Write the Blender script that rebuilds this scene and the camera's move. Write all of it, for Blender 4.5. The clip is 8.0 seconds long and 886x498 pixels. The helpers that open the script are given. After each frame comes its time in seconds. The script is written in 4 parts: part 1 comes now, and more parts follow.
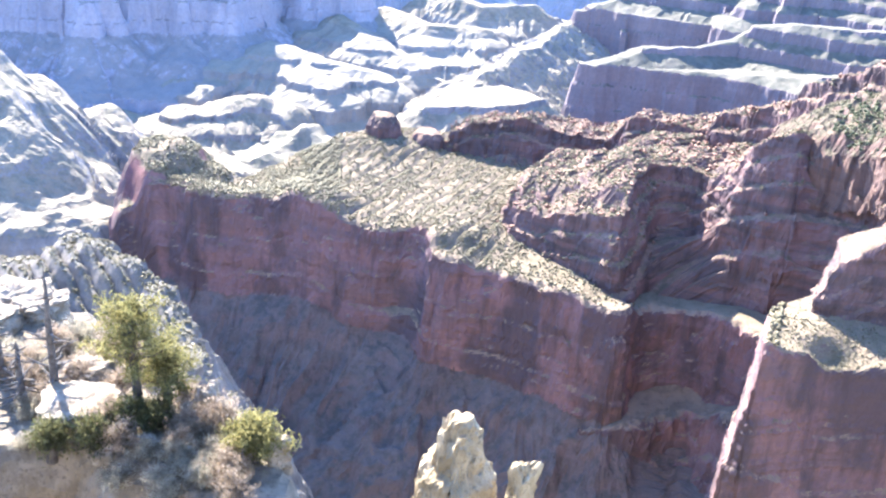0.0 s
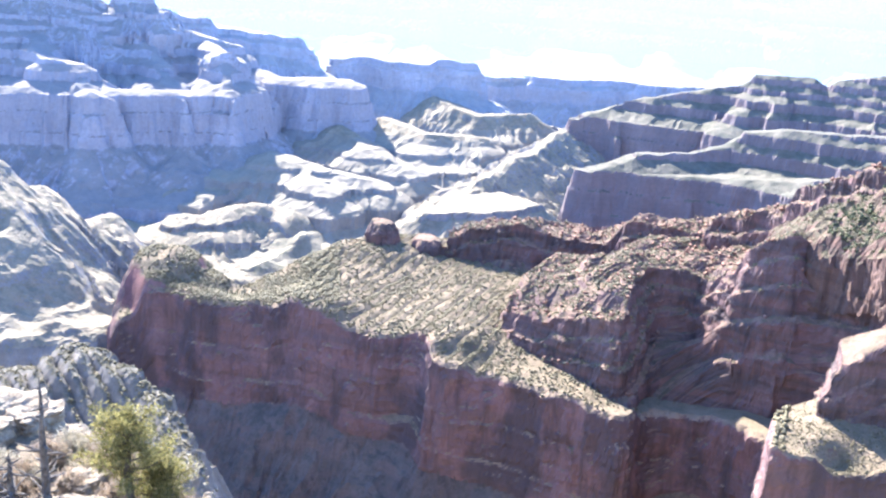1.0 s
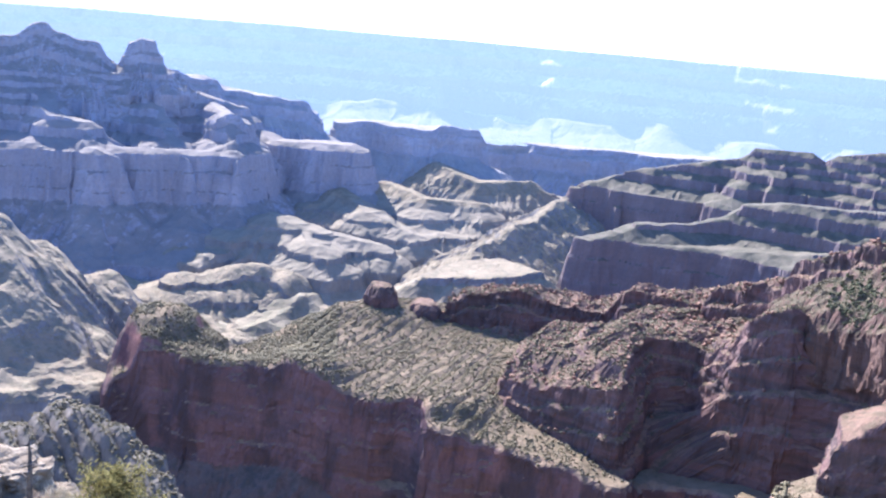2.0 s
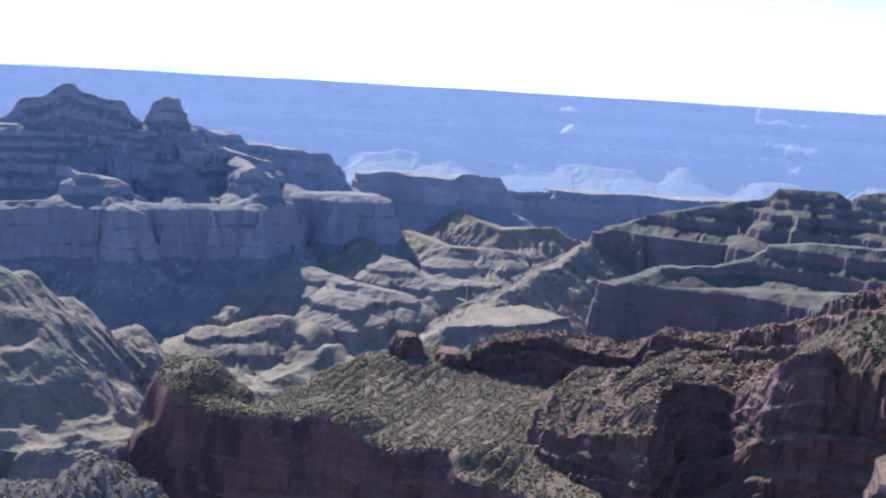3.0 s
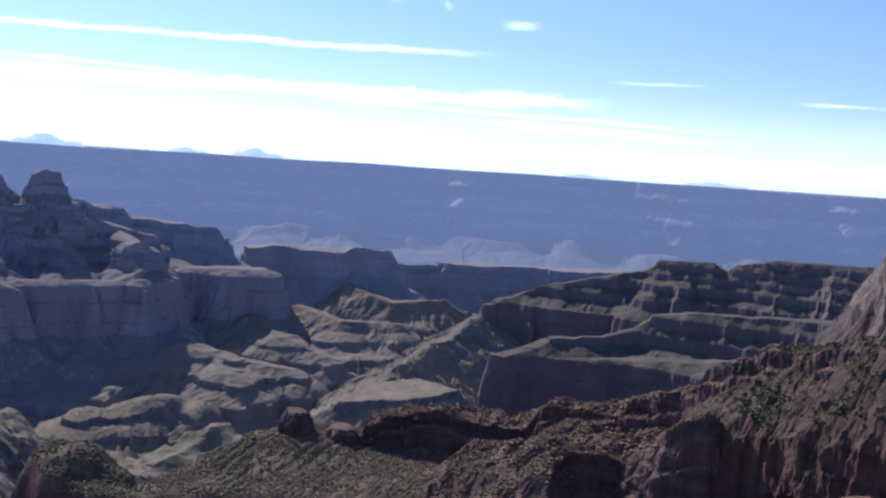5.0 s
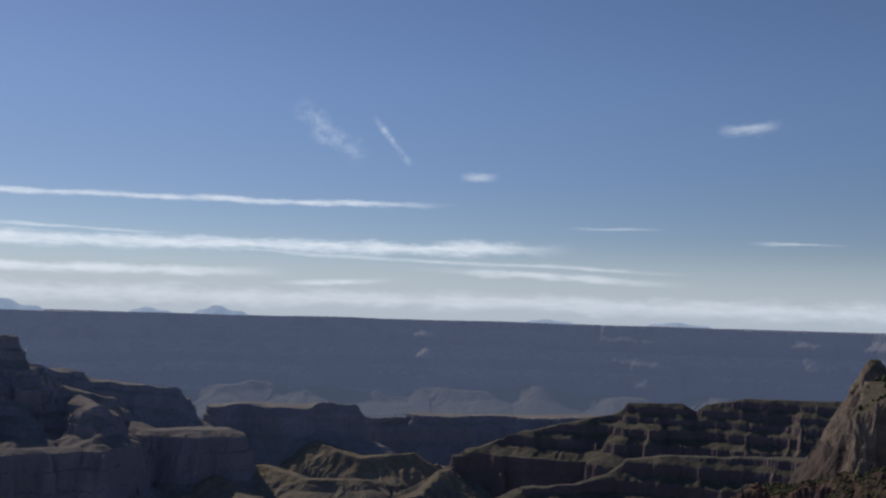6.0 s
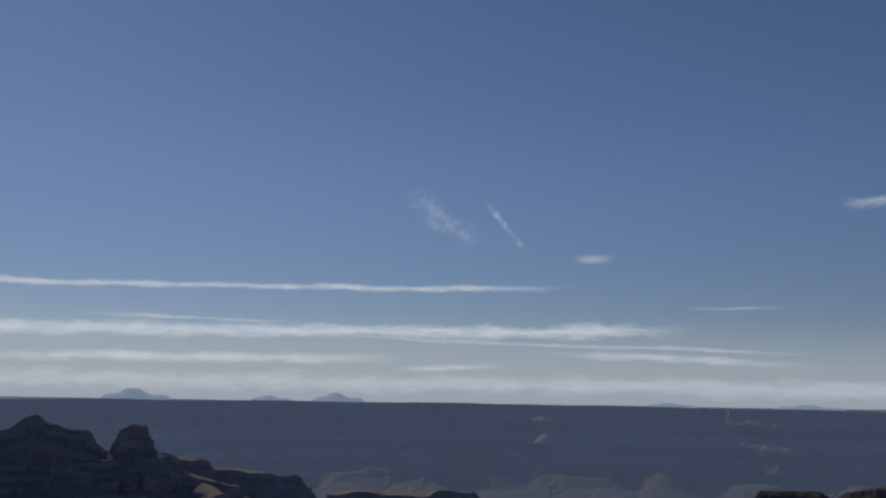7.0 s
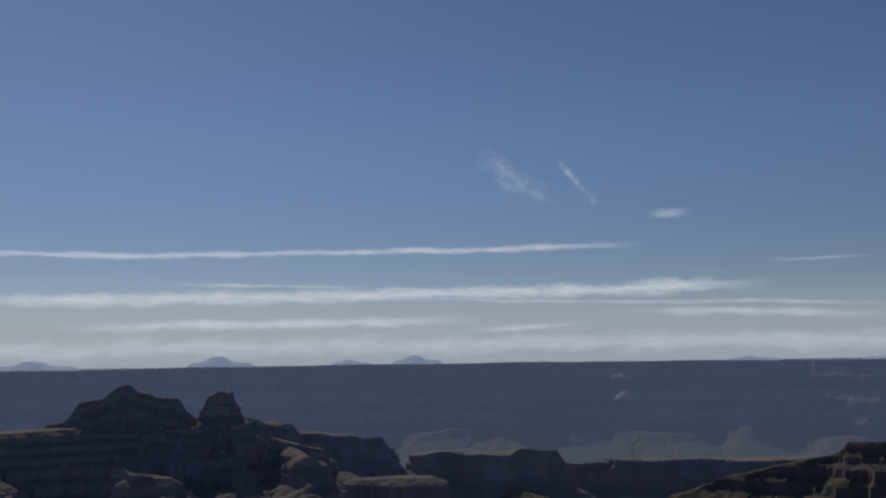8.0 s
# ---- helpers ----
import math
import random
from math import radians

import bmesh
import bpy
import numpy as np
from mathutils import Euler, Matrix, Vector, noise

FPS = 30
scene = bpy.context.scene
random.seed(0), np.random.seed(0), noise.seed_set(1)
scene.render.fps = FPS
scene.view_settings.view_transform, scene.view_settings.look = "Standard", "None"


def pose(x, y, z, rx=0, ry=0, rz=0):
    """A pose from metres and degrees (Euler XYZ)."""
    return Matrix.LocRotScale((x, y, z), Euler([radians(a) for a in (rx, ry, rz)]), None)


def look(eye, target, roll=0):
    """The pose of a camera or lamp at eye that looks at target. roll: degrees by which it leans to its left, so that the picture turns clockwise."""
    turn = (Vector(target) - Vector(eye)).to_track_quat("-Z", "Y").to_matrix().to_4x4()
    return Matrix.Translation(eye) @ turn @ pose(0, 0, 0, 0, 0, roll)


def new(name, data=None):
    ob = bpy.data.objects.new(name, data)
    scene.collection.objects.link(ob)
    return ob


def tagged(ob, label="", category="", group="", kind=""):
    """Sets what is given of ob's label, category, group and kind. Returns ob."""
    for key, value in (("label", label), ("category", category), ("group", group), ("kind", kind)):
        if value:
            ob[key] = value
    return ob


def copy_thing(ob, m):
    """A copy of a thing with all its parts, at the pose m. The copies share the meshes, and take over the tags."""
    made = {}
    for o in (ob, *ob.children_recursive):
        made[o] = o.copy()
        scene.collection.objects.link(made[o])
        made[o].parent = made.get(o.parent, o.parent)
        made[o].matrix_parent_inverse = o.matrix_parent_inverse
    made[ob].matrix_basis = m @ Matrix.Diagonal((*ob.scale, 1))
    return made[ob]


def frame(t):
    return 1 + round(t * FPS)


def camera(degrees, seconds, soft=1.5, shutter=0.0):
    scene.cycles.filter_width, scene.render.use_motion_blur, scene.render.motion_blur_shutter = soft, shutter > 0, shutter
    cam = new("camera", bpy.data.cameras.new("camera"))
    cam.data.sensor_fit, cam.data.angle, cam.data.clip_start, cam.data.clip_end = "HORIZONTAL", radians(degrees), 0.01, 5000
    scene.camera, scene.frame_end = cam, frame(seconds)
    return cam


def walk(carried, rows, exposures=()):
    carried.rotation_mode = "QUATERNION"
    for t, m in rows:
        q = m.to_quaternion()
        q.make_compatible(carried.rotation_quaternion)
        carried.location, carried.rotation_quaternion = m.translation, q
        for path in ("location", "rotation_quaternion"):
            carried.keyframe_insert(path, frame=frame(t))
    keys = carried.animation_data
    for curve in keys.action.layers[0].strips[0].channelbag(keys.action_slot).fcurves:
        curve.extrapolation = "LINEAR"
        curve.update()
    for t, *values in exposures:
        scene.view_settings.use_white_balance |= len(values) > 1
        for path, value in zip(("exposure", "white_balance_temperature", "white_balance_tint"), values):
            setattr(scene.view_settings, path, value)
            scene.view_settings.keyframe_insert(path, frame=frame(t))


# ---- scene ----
cam = camera(49.9, 8.0, soft=2.3)
EYE = 1.6
# seconds, yaw, pitch, roll of a camera that turns where it stands on the rim
ROWS = [
    (0.0, -0.81, -23.69, 4.38),
    (0.4, -0.98, -21.06, 4.14),
    (0.5, -0.92, -20.67, 4.10),
    (1.0, -0.40, -17.35, 3.67),
    (1.5, 0.00, -15.77, 3.77),
    (2.0, -0.15, -13.47, 5.03),
    (2.2, 1.06, -12.84, 4.25),
    (3.3, 1.24, -10.19, 3.07),
    (3.5, 0.43, -9.93, 3.53),
    (4.0, -0.27, -8.69, 4.53),
    (4.5, -1.53, -7.81, 4.76),
    (5.0, -4.81, -5.88, 3.74),
    (5.2, -8.67, -5.84, 2.74),
    (6.3, -4.18, 6.53, 1.57),
    (6.5, -2.20, 7.48, 1.74),
    (7.0, 0.47, 8.12, 0.89),
    (7.5, 1.47, 7.12, -1.71),
    (8.0, 4.87, 5.79, -0.83),
]
STOPS = [(0.0, 3.4), (0.5, 3.38), (1.0, 3.05), (1.5, 2.62), (2.0, 2.18), (2.2, 1.9), (3.3, 1.08), (3.5, 1.0), (4.0, 0.8), (4.5, 0.52), (5.0, 0.2), (5.2, 0.06), (5.7, -0.68), (6.3, -1.34), (6.5, -1.42), (7.0, -1.56), (8.0, -1.58)]
# white balance on the way: until when, kelvin, tint
BALANCE = [(1.2, 5650, 11), (2.3, 5500, 18), (4.1, 5300, 15), (4.8, 5350, 18), (5.5, 5550, 22), (9.0, 6500, 14)]
EXPOSURES = [(t, stops, *next(b[1:] for b in BALANCE if t < b[0])) for t, stops in STOPS]
walk(cam, [(t, pose(0, 0, EYE, 90 + pitch, 0, yaw) @ pose(0, 0, 0, 0, 0, roll)) for t, yaw, pitch, roll in ROWS], EXPOSURES)

# ---- light ----
SUN_BEARING, SUN_HEIGHT = -31.0, 36.0
sun_way = Vector((math.sin(radians(SUN_BEARING)) * math.cos(radians(SUN_HEIGHT)),
                  math.cos(radians(SUN_BEARING)) * math.cos(radians(SUN_HEIGHT)), math.sin(radians(SUN_HEIGHT))))
lamp = new("sun", bpy.data.lights.new("sun", "SUN"))
lamp.data.energy, lamp.data.angle, lamp.data.color = 4.8, radians(0.53), (1.0, 0.88, 0.72)
lamp.matrix_world = look(sun_way * 100, (0, 0, 0))


def nodes_of(tree):
    """Short helpers to write node trees."""
    def node(kind, **sets):
        n = tree.nodes.new(kind)
        for k, v in sets.items():
            if k == "ins":
                for name, value in v.items():
                    if hasattr(value, "is_output"):
                        tree.links.new(value, n.inputs[name])
                    else:
                        n.inputs[name].default_value = value
            else:
                setattr(n, k, v)
        return n

    def calc(op, a, b=None, c=None, clamp=False):
        n = node("ShaderNodeMath", operation=op, use_clamp=clamp)
        for i, v in enumerate((a, b, c)):
            if v is None:
                continue
            if hasattr(v, "is_output"):
                tree.links.new(v, n.inputs[i])
            else:
                n.inputs[i].default_value = v
        return n.outputs[0]

    def blend(f, a, b, how="MIX"):
        n = node("ShaderNodeMix", data_type="RGBA", blend_type=how)
        for i, v in ((0, f), (6, a), (7, b)):
            if hasattr(v, "is_output"):
                tree.links.new(v, n.inputs[i])
            elif i == 0:
                n.inputs[i].default_value = v
            else:
                n.inputs[i].default_value = (*v, 1) if len(v) == 3 else v
        return n.outputs[2]

    def ramp(v, lo, hi, a=0.0, b=1.0):
        n = node("ShaderNodeMapRange", interpolation_type="SMOOTHSTEP", ins={0: v, 1: lo, 2: hi, 3: a, 4: b})
        return n.outputs[0]

    def grain(vec, scale, detail=4.0, rough=0.55, stretch=(1, 1, 1)):
        if stretch != (1, 1, 1):
            vec = node("ShaderNodeVectorMath", operation="MULTIPLY", ins={0: vec, 1: stretch}).outputs[0]
        return node("ShaderNodeTexNoise", ins={"Vector": vec, "Scale": scale, "Detail": detail, "Roughness": rough}).outputs[0]
    return node, calc, blend, ramp, grain


world = bpy.data.worlds.new("sky")
scene.world = world
world.use_nodes = True
wt = world.node_tree
wt.nodes.clear()
node, calc, blend, ramp, grain = nodes_of(wt)
sky = node("ShaderNodeTexSky", sky_type="NISHITA", sun_disc=False, sun_elevation=radians(SUN_HEIGHT), sun_rotation=radians(SUN_BEARING), altitude=2400.0, air_density=1.0, dust_density=0.6, ozone_density=2.0)
way = node("ShaderNodeTexCoord").outputs["Generated"]
sep = node("ShaderNodeSeparateXYZ", ins={0: way}).outputs
flat = calc("SQRT", calc("ADD", calc("MULTIPLY", sep[0], sep[0]), calc("MULTIPLY", sep[1], sep[1])))
rise = calc("MULTIPLY", calc("ARCTAN2", sep[2], flat), 57.2958)
bearing = calc("MULTIPLY", calc("ARCTAN2", sep[0], sep[1]), 57.2958)
plane = node("ShaderNodeCombineXYZ", ins={0: bearing, 1: rise}).outputs[0]
wob = calc("SUBTRACT", grain(plane, 0.12, 2.0), 0.5)
tuft = grain(plane, 0.6, 7.0, 0.68, (0.5, 1.5, 1))
fine = grain(plane, 1.3, 5.0, 0.65, (0.35, 2.2, 1))
# thin ice clouds: bearing from, bearing to, height at both ends, half thickness, density
STREAKS = [
    (-40, 8, 5.2, 5.85, 0.20, 0.75), (-34, 15, 2.7, 3.35, 0.42, 0.9), (-22, -8, 3.7, 3.5, 0.12, 0.6), (-16, 22, 3.1, 2.0, 0.14, 0.45),
    (-28, -2, 1.25, 1.5, 0.32, 0.8), (-4, 4, 0.8, 1.3, 0.2, 0.7), (4, 22, 2.0, 1.4, 0.25, 0.6), (-60, 60, 0.1, 0.0, 0.6, 0.5),
    (13.5, 20, 4.6, 4.7, 0.1, 0.4), (24, 30, 3.9, 3.7, 0.12, 0.5), (22.3, 26.3, 10.3, 10.6, 0.4, 0.6), (7.2, 10.0, 7.5, 7.6, 0.34, 0.45),
]
cloud = None
for b0, b1, h0, h1, thick, dens in STREAKS:
    mid = calc("MULTIPLY_ADD", bearing, (h1 - h0) / (b1 - b0), h0 - b0 * (h1 - h0) / (b1 - b0))
    off = calc("ABSOLUTE", calc("SUBTRACT", rise, calc("MULTIPLY_ADD", wob, 0.5, mid)))
    body = ramp(calc("MULTIPLY_ADD", calc("SUBTRACT", tuft, 0.5), thick * 3.0, off), thick * 1.25, 0.0)
    soft = min(7.0, (b1 - b0) * 0.45)
    ends = calc("MULTIPLY", ramp(bearing, b0, b0 + soft), ramp(bearing, b1, b1 - soft))
    one = calc("MULTIPLY", calc("MULTIPLY", body, ends), calc("MULTIPLY", ramp(fine, 0.2, 0.65, 0.45, 1.0), dens))
    cloud = one if cloud is None else calc("MAXIMUM", cloud, one)
# two wisps that hang aslant
for b0, h0, b1, h1, thick, dens in ((2.2, 10.9, 4.4, 8.2, 0.28, 0.55), (-2.6, 11.4, 1.6, 8.4, 0.95, 0.3)):
    run = math.hypot(b1 - b0, h1 - h0)
    ub, uh = (b1 - b0) / run, (h1 - h0) / run
    db, dh = calc("SUBTRACT", bearing, b0), calc("SUBTRACT", rise, h0)
    along = calc("ADD", calc("MULTIPLY", db, ub), calc("MULTIPLY", dh, uh))
    off = calc("ABSOLUTE", calc("SUBTRACT", calc("MULTIPLY", db, -uh), calc("MULTIPLY", dh, -ub)))
    body = ramp(calc("MULTIPLY_ADD", calc("SUBTRACT", tuft, 0.5), thick * 2.2, off), thick, 0.0)
    ends = calc("MULTIPLY", ramp(along, -0.3, 0.9), ramp(along, run + 0.3, run - 0.8))
    one = calc("MULTIPLY", calc("MULTIPLY", body, ends), calc("MULTIPLY", ramp(grain(plane, 1.3, 6.0, 0.62), 0.28, 0.8, 0.0, 1.0), dens))
    cloud = calc("MAXIMUM", cloud, one)
SKY_STRENGTH = 0.12
air = blend(1.0, sky.outputs[0], (1.0, 1.06, 1.18), "MULTIPLY")
air = blend(ramp(rise, 14.0, 4.0, 0.0, 1.0), air, blend(1.0, air, (0.84, 0.82, 0.82), "MULTIPLY"))
air = blend(ramp(rise, 4.0, -0.4, 0.0, 0.85), air, (7.4, 8.9, 10.4))
tone = blend(cloud, air, (13.0, 14.5, 15.8))
back = node("ShaderNodeBackground", ins={0: tone, 1: SKY_STRENGTH})
out = node("ShaderNodeOutputWorld", ins={0: back.outputs[0]})


# ---- materials ----
def material(name):
    m = bpy.data.materials.new(name)
    m.use_nodes = True
    m.node_tree.nodes.clear()
    return m, nodes_of(m.node_tree)


def finish(m, tools, colour, rough=0.9, bump=None, strength=0.5, distance=1.0, gloss=0.2):
    node = tools[0]
    ins = {"Base Color": colour, "Roughness": rough, "Specular IOR Level": gloss}
    b = node("ShaderNodeBsdfPrincipled", ins=ins)
    if bump is not None:
        n = node("ShaderNodeBump", ins={"Strength": strength, "Distance": distance, "Height": bump})
        m.node_tree.links.new(n.outputs[0], b.inputs["Normal"])
    node("ShaderNodeOutputMaterial", ins={0: b.outputs[0]})
    return m


def rock(name, face, stain, soil, scrub, band=0.03, size=1.0, relief=4.0, glow=None, layer=1.0, streaks=0.65, blotch=0.0):
    """Layered canyon rock: banded and streaked faces, soil and scrub where it lies flatter. size: the grain's scale.
    glow: emission that stands in for hazy air.
    """
    m, tools = material(name)
    node, calc, blend, ramp, grain = tools
    geo = node("ShaderNodeNewGeometry")
    pos = geo.outputs["Position"]
    up = node("ShaderNodeSeparateXYZ", ins={0: geo.outputs["Normal"]}).outputs[2]
    bands = grain(pos, band / size, 5.0, 0.65, (0.04, 0.04, 1.0))
    streak = grain(pos, 0.05 / size, 4.0, 0.6, (1.0, 1.0, 0.09))
    blot = grain(pos, 0.012 / size, 4.0, 0.55)
    fine = grain(pos, 0.16 / size, 5.0, 0.65)
    c = blend(calc("MULTIPLY_ADD", calc("SUBTRACT", ramp(bands, 0.38, 0.62), 0.5), layer, 0.4), face, stain)
    c = blend(calc("MULTIPLY", ramp(streak, 0.48, 0.68), streaks), c, [v * 0.5 for v in stain])
    c = blend(calc("MULTIPLY", ramp(blot, 0.52, 0.7), 0.4), c, [min(1, v * 1.4 + 0.01) for v in face])
    c = blend(calc("MULTIPLY", ramp(fine, 0.35, 0.7), 0.35), c, [v * 0.6 for v in face])
    if blotch:
        patch = grain(pos, 0.011 / size, 5.0, 0.62, (1.0, 1.0, 0.5))
        c = blend(calc("MULTIPLY", ramp(patch, 0.44, 0.58), blotch), c, [v * 0.62 for v in stain])
    ground = blend(ramp(grain(pos, 0.05 / size, 6.0, 0.7), 0.42, 0.6), soil, scrub)
    ground = blend(calc("MULTIPLY", ramp(blot, 0.45, 0.65), 0.4), ground, [v * 1.3 for v in soil])
    slope = ramp(calc("MULTIPLY_ADD", calc("SUBTRACT", fine, 0.5), 0.35, up), 0.5, 0.72)
    c = blend(slope, c, ground)
    h = calc("ADD", calc("MULTIPLY", bands, 0.8 * layer), calc("ADD", calc("MULTIPLY", streak, 1.1 * streaks), calc("MULTIPLY", fine, 0.7)))
    finish(m, tools, c, 0.95, h, 0.8, relief * size, 0.1)
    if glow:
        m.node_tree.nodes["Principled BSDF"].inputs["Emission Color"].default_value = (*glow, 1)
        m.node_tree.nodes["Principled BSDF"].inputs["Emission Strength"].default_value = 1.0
    return m


RED = rock("red_limestone", (0.16, 0.08, 0.076), (0.10, 0.056, 0.058), (0.16, 0.124, 0.085), (0.11, 0.092, 0.06))
REDFACE = rock("red_limestone_face", (0.198, 0.112, 0.106), (0.104, 0.083, 0.088), (0.20, 0.145, 0.10), (0.13, 0.10, 0.07), layer=0.5, streaks=0.55, blotch=0.75)
SHALE = rock("red_ledged_sandstone", (0.145, 0.09, 0.083), (0.078, 0.064, 0.064), (0.165, 0.11, 0.082), (0.095, 0.077, 0.053), band=0.06)
PALE = rock("pale_limestone", (0.26, 0.215, 0.175), (0.16, 0.125, 0.105), (0.13, 0.115, 0.085), (0.065, 0.07, 0.042))
HILL = rock("grey_green_shale", (0.225, 0.212, 0.202), (0.17, 0.165, 0.16), (0.225, 0.188, 0.135), (0.158, 0.144, 0.105), size=0.9)
# MESA and MESA2 carry blue air haze in their base colours
MESA = rock("haze_tinted_mesa_rock", (0.275, 0.262, 0.285), (0.235, 0.230, 0.258), (0.19, 0.175, 0.165), (0.165, 0.157, 0.15), band=0.045, size=1.6, layer=0.45, streaks=0.12, relief=1.2)
MESA2 = rock("haze_paled_mesa_rock", (0.295, 0.297, 0.33), (0.26, 0.267, 0.302), (0.255, 0.243, 0.235), (0.22, 0.215, 0.213), band=0.05, size=1.8, layer=0.45, streaks=0.12, relief=1.2)
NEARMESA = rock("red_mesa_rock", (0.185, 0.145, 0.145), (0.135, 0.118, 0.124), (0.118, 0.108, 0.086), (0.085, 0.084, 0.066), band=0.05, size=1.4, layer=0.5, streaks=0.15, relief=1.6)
SPUR = rock("grey_brown_scree", (0.20, 0.175, 0.15), (0.14, 0.125, 0.11), (0.145, 0.13, 0.108), (0.085, 0.08, 0.06), size=0.5)
WOODSOIL = rock("dark_wooded_ground", (0.115, 0.072, 0.058), (0.068, 0.05, 0.044), (0.10, 0.08, 0.055), (0.065, 0.062, 0.04), band=0.06)
TALUS = rock("grey_brown_talus", (0.135, 0.10, 0.09), (0.095, 0.082, 0.078), (0.12, 0.096, 0.084), (0.078, 0.07, 0.062), size=0.8)
# far wall and benches: a backdrop whose glow imitates the lit air before it
FAR = rock("far_canyon_wall_rock_and_haze", (0.14, 0.135, 0.138), (0.085, 0.088, 0.096), (0.165, 0.16, 0.153), (0.12, 0.12, 0.12), band=0.014, size=5.0, relief=0.5, glow=(0.108, 0.144, 0.234), streaks=0.5, layer=1.2)
FARSOIL = rock("far_bench_soil_and_haze", (0.07, 0.066, 0.065), (0.058, 0.055, 0.055), (0.085, 0.08, 0.075), (0.068, 0.065, 0.061), size=3.0, relief=0.5, glow=(0.108, 0.145, 0.220))
# the mountains' pale blue is distance haze, put in as emission
RANGE = rock("far_mountain_rock_and_haze", (0.3, 0.3, 0.32), (0.25, 0.26, 0.3), (0.3, 0.3, 0.32), (0.28, 0.28, 0.3), size=3.0, glow=(0.36, 0.50, 0.68))
SLOPE = rock("tan_shale_slope", (0.215, 0.20, 0.182), (0.18, 0.17, 0.16), (0.205, 0.18, 0.14), (0.17, 0.155, 0.122), size=1.7, relief=1.2, layer=0.4, streaks=0.15)
FLOOR = rock("valley_shale", (0.20, 0.185, 0.16), (0.155, 0.148, 0.135), (0.20, 0.175, 0.13), (0.145, 0.138, 0.10), size=1.1)


# ---- tools for land ----
def lattice(ix, iy, seed):
    h = (ix * 374761393 + iy * 668265263 + seed * 1442695041) & 0xFFFFFFFF
    h = ((h ^ (h >> 13)) * 1274126177) & 0xFFFFFFFF
    return ((h ^ (h >> 16)) & 0xFFFF) / 65535.0


def value_noise(x, y, seed):
    ix, iy = np.floor(x).astype(np.int64), np.floor(y).astype(np.int64)
    fx, fy = x - ix, y - iy
    fx, fy = fx * fx * fx * (fx * (fx * 6 - 15) + 10), fy * fy * fy * (fy * (fy * 6 - 15) + 10)
    a, b = lattice(ix, iy, seed), lattice(ix + 1, iy, seed)
    c, d = lattice(ix, iy + 1, seed), lattice(ix + 1, iy + 1, seed)
    return (a + (b - a) * fx) * (1 - fy) + (c + (d - c) * fx) * fy


def cloudy(x, y, size, seed, octaves=4, gain=0.5):
    """Layered noise from -1 to 1, whose largest lumps are of that size."""
    total, amp, norm = 0.0, 1.0, 0.0
    for k in range(octaves):
        s = 2 ** k / size
        ca, sa = math.cos(0.6 * k), math.sin(0.6 * k)
        total = total + amp * (value_noise((ca * x + sa * y) * s + 17 * k, (ca * y - sa * x) * s - 9 * k, seed + k) * 2 - 1)
        norm += amp
        amp *= gain
    return total / norm


def ridged(x, y, size, seed, octaves=3):
    """Sharp crests at 1, rounded bottoms at 0."""
    total, amp, norm = 0.0, 1.0, 0.0
    for k in range(octaves):
        s = 2 ** k / size
        total = total + amp * (1 - np.abs(value_noise(x * s + 31 * k, y * s + 5 * k, seed + k) * 2 - 1) * 1.6)
        norm += amp
        amp *= 0.5
    return np.clip(total / norm, 0, 1)


def spot(bearing, dip, far):
    """A place from its bearing, its angle above the level and its distance from the eye."""
    return (far * math.sin(radians(bearing)), far * math.cos(radians(bearing)), EYE + far * math.tan(radians(dip)))


def distance_to(px, py, line, closed):
    """Distance to a line in plan; inside a closed one it is negative."""
    best = np.full(px.shape, 1e18)
    run = np.zeros(px.shape)
    gone = 0.0
    inside = np.zeros(px.shape, bool)
    count = len(line)
    for i in range(count if closed else count - 1):
        ax, ay = line[i][:2]
        bx, by = line[(i + 1) % count][:2]
        dx, dy = bx - ax, by - ay
        t = np.clip(((px - ax) * dx + (py - ay) * dy) / max(dx * dx + dy * dy, 1e-9), 0, 1)
        here = (px - ax - t * dx) ** 2 + (py - ay - t * dy) ** 2
        length = math.hypot(dx, dy)
        run = np.where(here < best, gone + t * length, run)
        best = np.minimum(best, here)
        gone += length
        if closed:
            cross = (ay > py) != (by > py)
            inside ^= cross & (px < (bx - ax) * (py - ay) / (by - ay if by != ay else 1e-9) + ax)
    best = np.sqrt(best)
    return (np.where(inside, -best, best) if closed else best), run


def softened(a, n):
    """A box blur over n cells to each side."""
    for axis in (0, 1):
        wide = np.concatenate([np.repeat(a.take([0], axis), n + 1, axis), a, np.repeat(a.take([-1], axis), n, axis)], axis)
        total = np.cumsum(wide, axis)
        m = a.shape[axis]
        a = (total.take(range(2 * n + 1, 2 * n + 1 + m), axis) - total.take(range(0, m), axis)) / (2 * n + 1)
    return a


def height_from(px, py, tops, power=3.0):
    """Heights spread between known spots."""
    total, weight = 0.0, 0.0
    for x, y, z in tops:
        w = 1.0 / ((px - x) ** 2 + (py - y) ** 2 + 400.0) ** (power / 2)
        total, weight = total + w * z, weight + w
    return total / weight


